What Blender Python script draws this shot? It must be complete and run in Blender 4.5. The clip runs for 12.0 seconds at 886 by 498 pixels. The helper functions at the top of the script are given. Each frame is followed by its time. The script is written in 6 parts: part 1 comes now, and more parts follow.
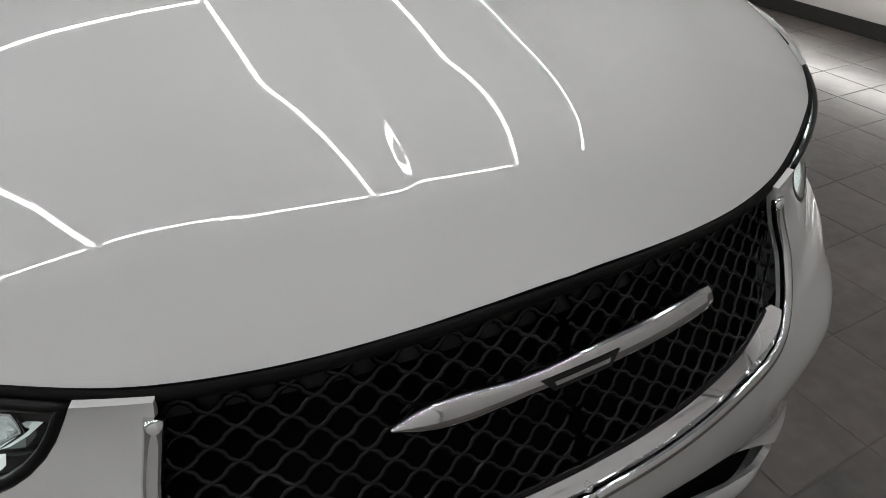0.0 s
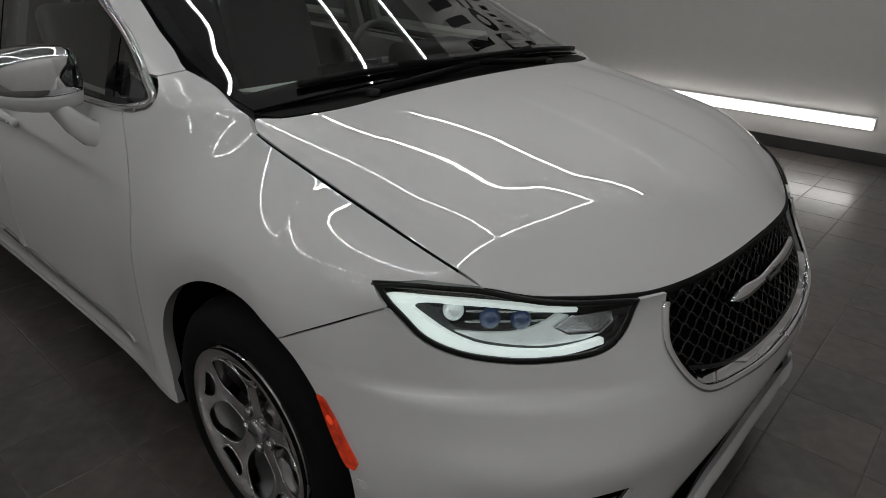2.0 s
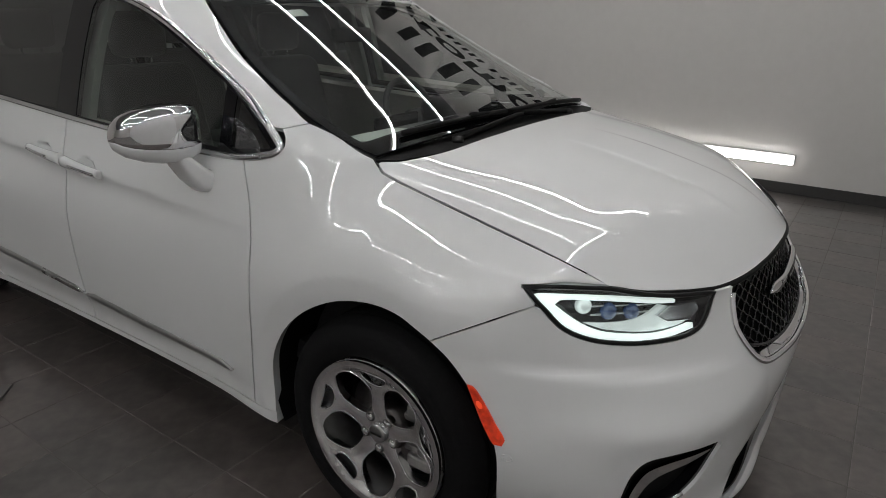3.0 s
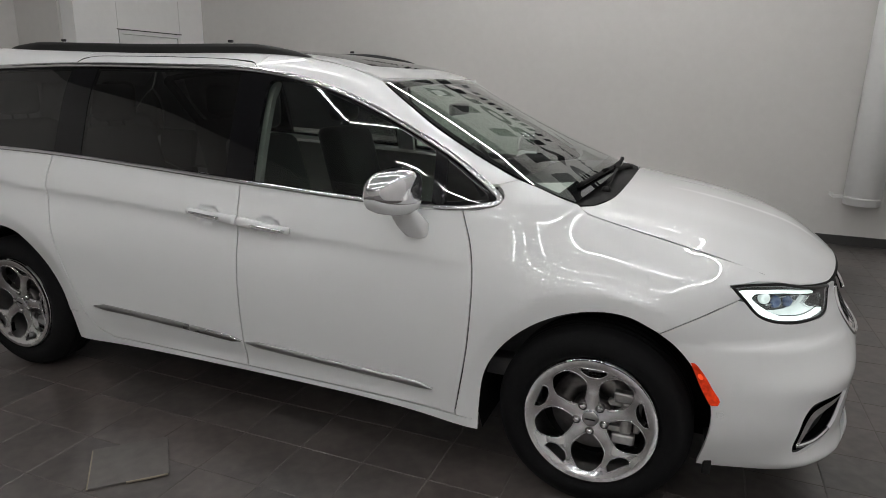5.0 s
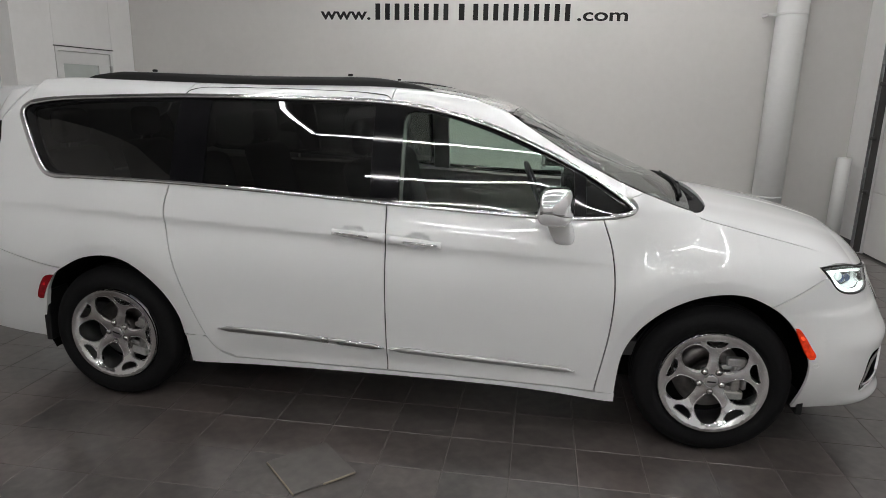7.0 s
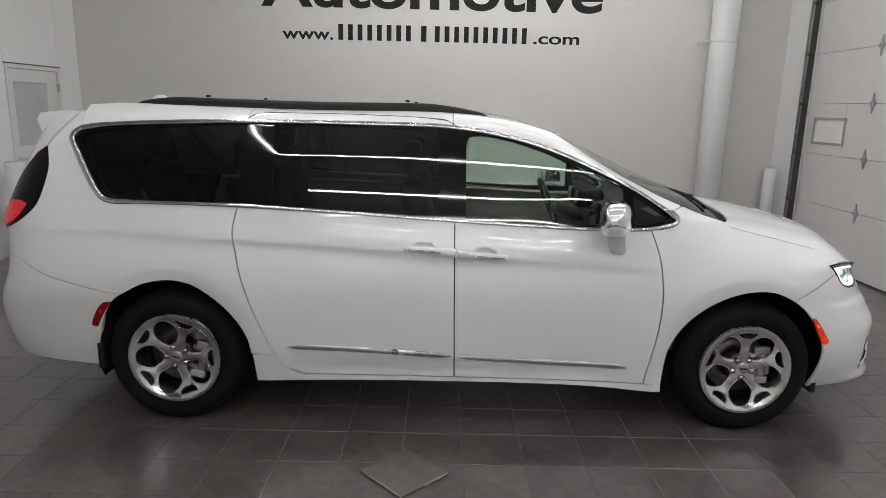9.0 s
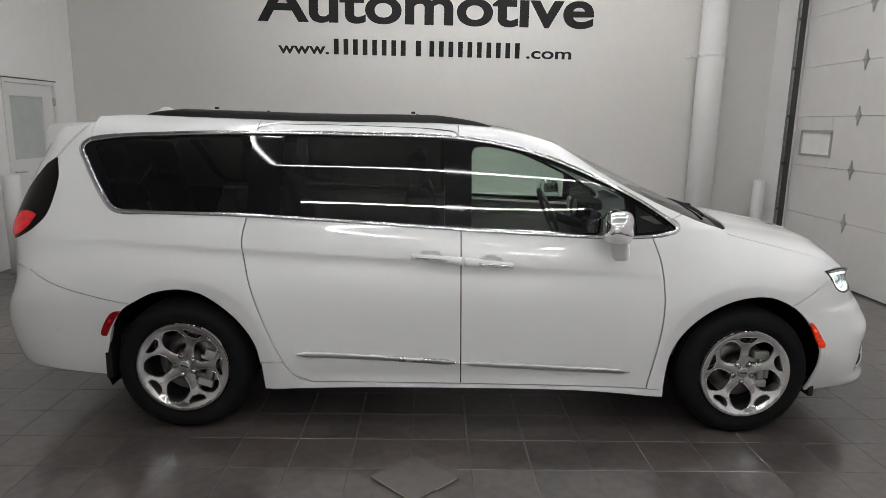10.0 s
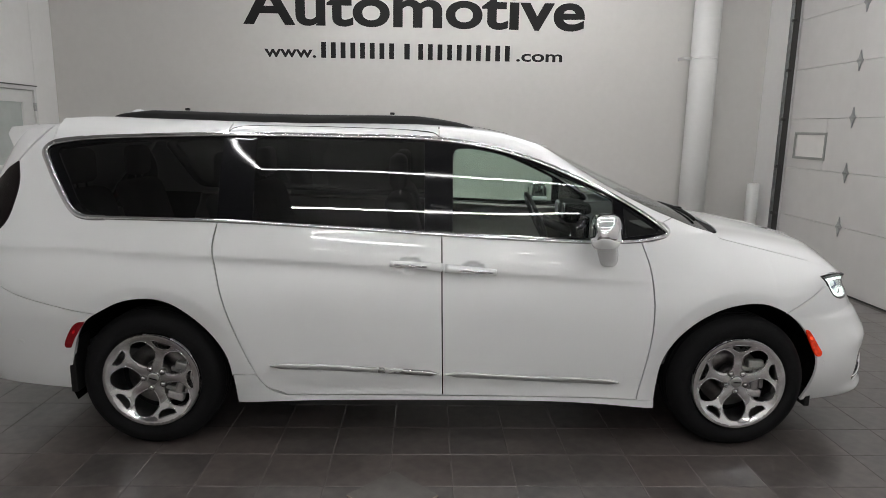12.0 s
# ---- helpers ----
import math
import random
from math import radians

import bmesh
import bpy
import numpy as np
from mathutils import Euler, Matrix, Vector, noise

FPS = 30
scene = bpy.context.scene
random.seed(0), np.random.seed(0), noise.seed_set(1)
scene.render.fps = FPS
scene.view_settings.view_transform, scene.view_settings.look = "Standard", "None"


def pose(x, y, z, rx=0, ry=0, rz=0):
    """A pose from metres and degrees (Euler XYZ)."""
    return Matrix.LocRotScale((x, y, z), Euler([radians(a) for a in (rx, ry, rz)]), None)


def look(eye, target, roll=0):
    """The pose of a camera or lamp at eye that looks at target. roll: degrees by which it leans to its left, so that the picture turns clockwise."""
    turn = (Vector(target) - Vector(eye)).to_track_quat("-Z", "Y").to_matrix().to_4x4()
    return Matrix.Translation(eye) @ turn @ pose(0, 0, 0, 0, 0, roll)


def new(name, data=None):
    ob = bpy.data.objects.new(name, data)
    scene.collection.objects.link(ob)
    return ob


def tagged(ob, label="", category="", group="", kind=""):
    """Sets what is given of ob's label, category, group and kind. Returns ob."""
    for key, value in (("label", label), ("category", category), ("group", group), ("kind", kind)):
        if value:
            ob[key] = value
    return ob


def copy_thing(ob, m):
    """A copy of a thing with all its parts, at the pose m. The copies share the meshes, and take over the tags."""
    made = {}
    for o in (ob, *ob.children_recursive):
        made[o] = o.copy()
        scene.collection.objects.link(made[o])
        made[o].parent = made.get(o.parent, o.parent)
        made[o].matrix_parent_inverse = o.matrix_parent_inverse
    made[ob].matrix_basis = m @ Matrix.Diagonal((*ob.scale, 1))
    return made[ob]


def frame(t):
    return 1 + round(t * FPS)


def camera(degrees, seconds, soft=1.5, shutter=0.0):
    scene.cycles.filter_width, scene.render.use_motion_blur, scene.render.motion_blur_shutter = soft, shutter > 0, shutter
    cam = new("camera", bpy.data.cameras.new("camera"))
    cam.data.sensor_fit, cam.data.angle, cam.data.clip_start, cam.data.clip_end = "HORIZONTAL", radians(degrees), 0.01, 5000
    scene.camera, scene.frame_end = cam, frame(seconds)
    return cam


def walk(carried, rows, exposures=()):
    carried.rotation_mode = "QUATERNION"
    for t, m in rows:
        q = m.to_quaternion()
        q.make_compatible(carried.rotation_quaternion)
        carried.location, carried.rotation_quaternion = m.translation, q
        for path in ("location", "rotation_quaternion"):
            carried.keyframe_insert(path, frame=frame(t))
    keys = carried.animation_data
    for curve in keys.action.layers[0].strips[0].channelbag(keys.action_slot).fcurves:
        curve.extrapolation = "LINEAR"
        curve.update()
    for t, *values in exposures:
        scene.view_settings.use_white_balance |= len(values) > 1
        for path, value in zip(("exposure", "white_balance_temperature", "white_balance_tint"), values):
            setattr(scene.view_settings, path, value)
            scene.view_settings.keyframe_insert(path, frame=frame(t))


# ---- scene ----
cam = camera(69.2, 12.0, soft=0.6)
PATH = [
    (0, (2.82, -0.4, 1.331), (1.412, 0.419, 0.172), 1.81),
    (0.5, (2.878, -0.721, 1.425), (1.538, 0.137, 0.213), 0.97),
    (1, (2.871, -1.005, 1.444), (1.586, 0.012, 0.305), 0.44),
    (1.5, (2.797, -1.292, 1.469), (1.551, -0.087, 0.47), 0.48),
    (2, (2.787, -1.616, 1.51), (1.582, -0.255, 0.673), 0.86),
    (2.5, (2.739, -1.907, 1.538), (1.609, -0.461, 0.742), 0.95),
    (3, (2.602, -2.17, 1.554), (1.549, -0.619, 0.858), 1.0),
    (3.5, (2.458, -2.438, 1.568), (1.481, -0.807, 0.945), 1.0),
    (3.7, (2.401, -2.579, 1.575), (1.459, -0.916, 0.987), 1.0),
    (5.3, (1.643, -3.341, 1.619), (1.012, -1.511, 1.117), 1.4),
    (5.5, (1.536, -3.446, 1.643), (0.955, -1.597, 1.15), 1.4),
    (6, (1.255, -3.61, 1.634), (0.779, -1.729, 1.15), 1.4),
    (6.5, (0.956, -3.721, 1.644), (0.58, -1.816, 1.164), 1.4),
    (7, (0.682, -3.93, 1.677), (0.397, -2.008, 1.201), 1.3),
    (7.2, (0.594, -4.003, 1.732), (0.346, -2.082, 1.234), 1.3),
    (8.8, (-0.081, -4.201, 1.719), (-0.086, -2.251, 1.273), 1.3),
    (9, (-0.123, -4.23, 1.72), (-0.114, -2.277, 1.29), 1.3),
    (9.5, (-0.203, -4.275, 1.707), (-0.171, -2.315, 1.309), 1.2),
    (10, (-0.223, -4.295, 1.699), (-0.177, -2.333, 1.313), 1.2),
    (10.5, (-0.207, -4.281, 1.689), (-0.15, -2.318, 1.311), 1.1),
    (11, (-0.185, -4.224, 1.689), (-0.118, -2.26, 1.315), 1.1),
    (11.5, (-0.158, -4.174, 1.678), (-0.094, -2.21, 1.308), 1.1),
    (12, (-0.136, -4.156, 1.674), (-0.079, -2.191, 1.306), 1.0),
]
walk(cam, [(t, look(eye, target, roll)) for t, eye, target, roll in PATH],
     [(0, -0.24), (0.5, -0.27), (1.0, -0.36), (1.5, -0.82), (2.0, -0.78), (2.5, -0.42), (3.0, -0.17), (3.7, -0.05), (5.5, 0.31), (7.0, 0.42), (12, 0.44)])

# ---- light ----
world = bpy.data.worlds.new("world")
scene.world = world
world.use_nodes = True
world.node_tree.nodes["Background"].inputs[0].default_value = (0.5, 0.5, 0.52, 1)
world.node_tree.nodes["Background"].inputs[1].default_value = 0.05
LAMP = 38.0          # glow of the ceiling light strips
STRIP = 7.0          # glow of the low wall light

# ---- materials ----


def material(name, color, rough=0.5, metal=0.0, coat=0.0, coat_rough=0.03, coat_ior=1.5, noise_scale=0.0, noise_amount=0.0,
             bump=0.0, bump_scale=60.0, emit=0.0, emit_color=None, spec=0.5, random_amount=0.0, stain_scale=1.3, other=None):
    m = bpy.data.materials.new(name)
    m.use_nodes = True
    nt = m.node_tree
    b = nt.nodes["Principled BSDF"]
    b.inputs["Base Color"].default_value = (*color, 1)
    b.inputs["Roughness"].default_value = rough
    b.inputs["Metallic"].default_value = metal
    b.inputs["Coat Weight"].default_value = coat
    b.inputs["Coat Roughness"].default_value = coat_rough
    b.inputs["Coat IOR"].default_value = coat_ior
    b.inputs["Specular IOR Level"].default_value = spec
    if emit:
        b.inputs["Emission Color"].default_value = (*(emit_color or color), 1)
        b.inputs["Emission Strength"].default_value = emit
    if noise_amount or bump or random_amount:
        tc = nt.nodes.new("ShaderNodeTexCoord")
        source = tc.outputs["Object"]
    if noise_amount:
        big = nt.nodes.new("ShaderNodeTexNoise")
        big.inputs["Scale"].default_value = stain_scale
        big.inputs["Detail"].default_value = 6
        fine = nt.nodes.new("ShaderNodeTexNoise")
        fine.inputs["Scale"].default_value = noise_scale
        fine.inputs["Detail"].default_value = 5
        nt.links.new(source, big.inputs["Vector"])
        nt.links.new(source, fine.inputs["Vector"])
        add = nt.nodes.new("ShaderNodeMath")
        add.operation = "ADD"
        nt.links.new(big.outputs["Fac"], add.inputs[0])
        nt.links.new(fine.outputs["Fac"], add.inputs[1])
        total = add.outputs[0]
        if random_amount:
            info = nt.nodes.new("ShaderNodeObjectInfo")
            geo = nt.nodes.new("ShaderNodeNewGeometry")
            both = nt.nodes.new("ShaderNodeMath")
            both.operation = "ADD"
            nt.links.new(info.outputs["Random"], both.inputs[0])
            nt.links.new(geo.outputs["Random Per Island"], both.inputs[1])
            part_of = nt.nodes.new("ShaderNodeMath")
            part_of.operation = "FRACT"
            nt.links.new(both.outputs[0], part_of.inputs[0])
            mul = nt.nodes.new("ShaderNodeMath")
            mul.operation = "MULTIPLY_ADD"
            mul.inputs[1].default_value = random_amount
            nt.links.new(part_of.outputs[0], mul.inputs[0])
            nt.links.new(total, mul.inputs[2])
            total = mul.outputs[0]
        ramp = nt.nodes.new("ShaderNodeMapRange")
        ramp.inputs["From Min"].default_value = 0.6
        ramp.inputs["From Max"].default_value = 1.4 + random_amount
        ramp.inputs["To Min"].default_value = 1 - noise_amount
        ramp.inputs["To Max"].default_value = 1 + noise_amount
        nt.links.new(total, ramp.inputs["Value"])
        mix = nt.nodes.new("ShaderNodeVectorMath")
        mix.operation = "SCALE"
        mix.inputs[0].default_value = color
        nt.links.new(ramp.outputs[0], mix.inputs["Scale"])
        if other:
            patch = nt.nodes.new("ShaderNodeTexNoise")
            patch.inputs["Scale"].default_value = 0.9
            patch.inputs["Detail"].default_value = 3
            nt.links.new(source, patch.inputs["Vector"])
            pick = nt.nodes.new("ShaderNodeMath")
            pick.operation = "MULTIPLY_ADD"
            pick.inputs[1].default_value = 0.55
            nt.links.new(patch.outputs["Fac"], pick.inputs[0])
            if random_amount:
                half = nt.nodes.new("ShaderNodeMath")
                half.operation = "MULTIPLY"
                half.inputs[1].default_value = 0.6
                nt.links.new(part_of.outputs[0], half.inputs[0])
                nt.links.new(half.outputs[0], pick.inputs[2])
            two = nt.nodes.new("ShaderNodeMix")
            two.data_type = "RGBA"
            two.inputs[6].default_value = (*color, 1)
            two.inputs[7].default_value = (*other, 1)
            nt.links.new(pick.outputs[0], two.inputs[0])
            nt.links.new(two.outputs[2], mix.inputs[0])
        nt.links.new(mix.outputs[0], b.inputs["Base Color"])
        rr = nt.nodes.new("ShaderNodeMapRange")
        rr.inputs["From Min"].default_value = 0.3
        rr.inputs["From Max"].default_value = 0.7
        rr.inputs["To Min"].default_value = max(0.02, rough * 0.85)
        rr.inputs["To Max"].default_value = min(1, rough * 1.15)
        nt.links.new(big.outputs["Fac"], rr.inputs["Value"])
        nt.links.new(rr.outputs[0], b.inputs["Roughness"])
    if bump:
        bn = nt.nodes.new("ShaderNodeTexNoise")
        bn.inputs["Scale"].default_value = bump_scale
        bn.inputs["Detail"].default_value = 4
        nt.links.new(source, bn.inputs["Vector"])
        bp = nt.nodes.new("ShaderNodeBump")
        bp.inputs["Strength"].default_value = bump
        bp.inputs["Distance"].default_value = 0.003
        nt.links.new(bn.outputs["Fac"], bp.inputs["Height"])
        nt.links.new(bp.outputs[0], b.inputs["Normal"])
    return m


def glass(name, tint, gloss=1.0, ior=1.72):
    """Tinted pane: what lies behind shows through, with a mirror-like gloss that grows at grazing angles."""
    m = bpy.data.materials.new(name)
    m.use_nodes = True
    nt = m.node_tree
    nt.nodes.clear()
    out = nt.nodes.new("ShaderNodeOutputMaterial")
    mix = nt.nodes.new("ShaderNodeMixShader")
    clear = nt.nodes.new("ShaderNodeBsdfTransparent")
    clear.inputs["Color"].default_value = (*tint, 1)
    shine = nt.nodes.new("ShaderNodeBsdfGlossy")
    shine.inputs["Roughness"].default_value = 0.0
    shine.inputs["Color"].default_value = (gloss, gloss, gloss, 1)
    fres = nt.nodes.new("ShaderNodeFresnel")
    fres.inputs["IOR"].default_value = ior
    nt.links.new(fres.outputs[0], mix.inputs[0])
    nt.links.new(clear.outputs[0], mix.inputs[1])
    nt.links.new(shine.outputs[0], mix.inputs[2])
    nt.links.new(mix.outputs[0], out.inputs[0])
    return m


PAINT = material("white_car_paint", (0.789, 0.797, 0.799), 0.4, coat=1.0, coat_rough=0.015, coat_ior=1.68)
GAP = material("dark_panel_gap", (0.003, 0.003, 0.003), 0.9, spec=0.1)
BLACK = material("black_plastic", (0.010, 0.010, 0.010), 0.5, spec=0.3, noise_scale=120, noise_amount=0.15, bump=0.1, bump_scale=300)
COWL = material("cowl_plastic", (0.006, 0.006, 0.006), 0.6, spec=0.12, noise_scale=120, noise_amount=0.2, bump=0.2, bump_scale=250)
GLOSSBLACK = material("gloss_black", (0.004, 0.004, 0.005), 0.05)
CHROME = material("chrome", (0.78, 0.78, 0.79), 0.06, metal=1.0, noise_scale=40, noise_amount=0.04)
TRIM = material("chrome_trim", (0.74, 0.74, 0.75), 0.17, metal=1.0, noise_scale=40, noise_amount=0.04)
SATIN = material("satin_chrome", (0.5, 0.5, 0.5), 0.28, metal=1.0, noise_scale=60, noise_amount=0.05)
CALIPER = material("cast_caliper_metal", (0.42, 0.41, 0.40), 0.38, metal=0.8, noise_scale=60, noise_amount=0.2)
GRILLE_BLACK = material("grille_black", (0.005, 0.005, 0.006), 0.2, spec=0.3)
ALLOY = material("polished_alloy", (0.74, 0.74, 0.75), 0.11, metal=1.0, noise_scale=50, noise_amount=0.05, coat=0.4)
STEEL = material("brake_steel", (0.17, 0.16, 0.155), 0.4, metal=1.0, noise_scale=50, noise_amount=0.3)
RUBBER = material("tyre_rubber", (0.008, 0.008, 0.0085), 0.75, spec=0.12, noise_scale=90, noise_amount=0.25, bump=0.15, bump_scale=150)
LINER = material("wheel_well_liner", (0.006, 0.006, 0.006), 0.9, spec=0.1, noise_scale=30, noise_amount=0.2)
TINT_DARK = glass("privacy_glass", (0.10, 0.105, 0.10))
TINT_LIGHT = glass("light_green_glass", (0.72, 0.83, 0.76))
WIND_GLASS = glass("windshield_glass", (0.58, 0.66, 0.60), ior=1.95)
LENS = glass("clear_lens", (0.9, 0.92, 0.93))
DRL = material("white_lamp_glow", (0.85, 0.92, 0.9), 0.3, emit=0.85, emit_color=(0.90, 1.0, 0.95), noise_scale=18, noise_amount=0.12)
LAMP_SILVER = material("lamp_reflector", (0.75, 0.76, 0.77), 0.15, metal=1.0, noise_scale=300, noise_amount=0.2, bump=0.5, bump_scale=260)
# On the lining, emission stands in for glow caught from the running light.
LAMP_DIM = material("lit_lamp_lining", (0.6, 0.62, 0.62), 0.25, metal=0.6, noise_scale=25, noise_amount=0.5, emit=0.40, emit_color=(0.88, 1.0, 0.95), bump=0.4, bump_scale=35)
BLUE = material("blue_projector", (0.05, 0.085, 0.20), 0.08, coat=1.0)
AMBER = material("amber_lens", (0.62, 0.045, 0.006), 0.15, coat=0.5, emit=0.15, emit_color=(1.0, 0.03, 0.006), noise_scale=45, noise_amount=0.9)
RED = material("red_lens", (0.17, 0.003, 0.007), 0.15, coat=0.6, emit=0.02, emit_color=(1.0, 0.015, 0.02), noise_scale=45, noise_amount=0.5)
BULB = material("marker_bulb_glow", (0.8, 0.05, 0.02), 0.2, emit=0.7, emit_color=(1.0, 0.10, 0.02), noise_scale=60, noise_amount=0.5)
RED_LIT = material("lit_red_lamp", (0.40, 0.006, 0.012), 0.2, emit=0.15, emit_color=(1.0, 0.012, 0.022), noise_scale=30, noise_amount=0.9)
LAMP_BLACK = material("lamp_surround_black", (0.006, 0.006, 0.006), 0.3, spec=0.25)
SMOKE = material("smoked_lens", (0.006, 0.004, 0.004), 0.2, spec=0.15)
SEAT = material("dark_leather", (0.045, 0.045, 0.047), 0.5, noise_scale=60, noise_amount=0.2, bump=0.2, bump_scale=200)
TRIMGREY = material("grey_door_trim", (0.36, 0.34, 0.32), 0.6, noise_scale=60, noise_amount=0.1)
PILLARTRIM = material("pale_pillar_trim", (0.33, 0.34, 0.32), 0.7, noise_scale=80, noise_amount=0.08)
HEADLINER = material("light_headliner", (0.5, 0.49, 0.46), 0.9, noise_scale=80, noise_amount=0.08)
PAPER = material("white_paper", (0.75, 0.76, 0.74), 0.7)

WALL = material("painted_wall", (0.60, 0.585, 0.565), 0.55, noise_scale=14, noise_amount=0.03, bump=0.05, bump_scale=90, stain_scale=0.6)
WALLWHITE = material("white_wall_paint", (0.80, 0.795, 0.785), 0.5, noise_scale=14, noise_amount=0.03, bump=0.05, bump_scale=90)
DOORWHITE = material("white_door_enamel", (0.70, 0.70, 0.69), 0.35, noise_scale=20, noise_amount=0.03)
GARAGE = material("grey_white_door_paint", (0.655, 0.640, 0.628), 0.4, noise_scale=6, noise_amount=0.05, bump=0.04, bump_scale=120)
CEILING = material("grey_ceiling", (0.27, 0.27, 0.27), 0.8, noise_scale=8, noise_amount=0.05)
BASE = material("dark_rubber_baseboard", (0.035, 0.034, 0.033), 0.5, noise_scale=30, noise_amount=0.15)
TILE = material("slate_grey_tile", (0.076, 0.070, 0.067), 0.33, noise_scale=17, noise_amount=0.6, bump=0.035, bump_scale=40, random_amount=0.17, stain_scale=3.6, spec=0.6, coat=0.7, coat_rough=0.18, other=(0.090, 0.073, 0.067))
LOOSE = material("loose_slate_tile", (0.122, 0.112, 0.105), 0.55, noise_scale=20, noise_amount=0.25, bump=0.08, bump_scale=40)
GROUT = material("pale_grout", (0.105, 0.095, 0.088), 0.8, noise_scale=40, noise_amount=0.25)
LETTER = material("black_vinyl", (0.012, 0.012, 0.012), 0.6, spec=0.2)
GALV = material("galvanised_steel", (0.42, 0.43, 0.43), 0.4, metal=1.0, noise_scale=40, noise_amount=0.25)
TUBE = material("light_tube", (1, 1, 1), 0.3, emit=LAMP * 0.86, emit_color=(1.0, 0.995, 0.99))
# Output raised for the two rear rows, to brighten the car's side.
TUBE_BOOST = material("boosted_light_tube", (1, 1, 1), 0.3, emit=LAMP * 1.6, emit_color=(1.0, 0.995, 0.99))
LOWTUBE = material("wall_light_diffuser", (1, 1, 1), 0.3, emit=STRIP, emit_color=(1.0, 0.97, 0.94))
FROST = material("frosted_pane", (0.50, 0.54, 0.52), 0.25, noise_scale=8, noise_amount=0.08)
# Garage pane: pale colour stands in for light coming through it.
BRIGHT_PANE = material("light_painted_pane", (0.84, 0.82, 0.80), 0.2, noise_scale=8, noise_amount=0.06)
EDGE = material("worn_tile_edge", (0.28, 0.24, 0.18), 0.7, noise_scale=40, noise_amount=0.3)

# ---- building helpers ----


def empty(name, **tags):
    return tagged(new(name), **tags)


def mesh(name, verts, faces, mat, parent=None, smooth=False, normals=None, label=""):
    me = bpy.data.meshes.new(name)
    me.from_pydata([tuple(v) for v in verts], [], [tuple(f) for f in faces])
    me.update()
    if smooth or normals is not None:
        me.polygons.foreach_set("use_smooth", [True] * len(me.polygons))
    if normals is not None:
        me.normals_split_custom_set_from_vertices([tuple(n) for n in normals])
    me.materials.append(mat)
    ob = new(name, me)
    if parent is not None:
        ob.parent = parent
    return tagged(ob, label) if label else ob


def part(name, bm, mat, parent=None, label="", smooth=False):
    me = bpy.data.meshes.new(name)
    bmesh.ops.recalc_face_normals(bm, faces=bm.faces)
    bm.to_mesh(me)
    bm.free()
    if smooth:
        me.polygons.foreach_set("use_smooth", [True] * len(me.polygons))
    me.materials.append(mat)
    ob = new(name, me)
    if parent is not None:
        ob.parent = parent
    return tagged(ob, label) if label else ob


def box_bm(lo, hi, bevel=0.0, seg=2, bm=None):
    bm2 = bmesh.new()
    bmesh.ops.create_cube(bm2, size=1)
    for v in bm2.verts:
        v.co = Vector([lo[i] + (v.co[i] + 0.5) * (hi[i] - lo[i]) for i in range(3)])
    if bevel:
        bmesh.ops.bevel(bm2, geom=bm2.edges[:], offset=bevel, segments=seg, affect="EDGES", profile=0.5)
    if bm is None:
        return bm2
    tmp = bpy.data.meshes.new("tmp")
    bm2.to_mesh(tmp)
    bm2.free()
    bm.from_mesh(tmp)
    bpy.data.meshes.remove(tmp)
    return bm


def box(name, lo, hi, mat, parent=None, bevel=0.0, label="", seg=2):
    return part(name, box_bm(lo, hi, bevel, seg), mat, parent, label)


def lathe(name, profile, mat, parent=None, axis="z", center=(0, 0, 0), seg=48, label="", closed=False):
    """Turns a profile of (radius, height) about an axis through center."""
    verts, faces, n = [], [], len(profile)
    for k in range(seg):
        a = 2 * math.pi * k / seg
        for r, h in profile:
            p = (r * math.cos(a), r * math.sin(a), h)
            if axis == "y":
                p = (p[0], p[2], p[1])
            elif axis == "x":
                p = (p[2], p[0], p[1])
            verts.append([p[i] + center[i] for i in range(3)])
    for k in range(seg):
        k2 = (k + 1) % seg
        for j in range(n - 1 + (1 if closed else 0)):
            j2 = (j + 1) % n
            faces.append((k * n + j, k2 * n + j, k2 * n + j2, k * n + j2))
    bm = bmesh.new()
    vs = [bm.verts.new(v) for v in verts]
    for f in faces:
        try:
            bm.faces.new([vs[i] for i in f])
        except ValueError:
            pass
    bmesh.ops.remove_doubles(bm, verts=bm.verts, dist=1e-5)
    return part(name, bm, mat, parent, label, smooth=True)


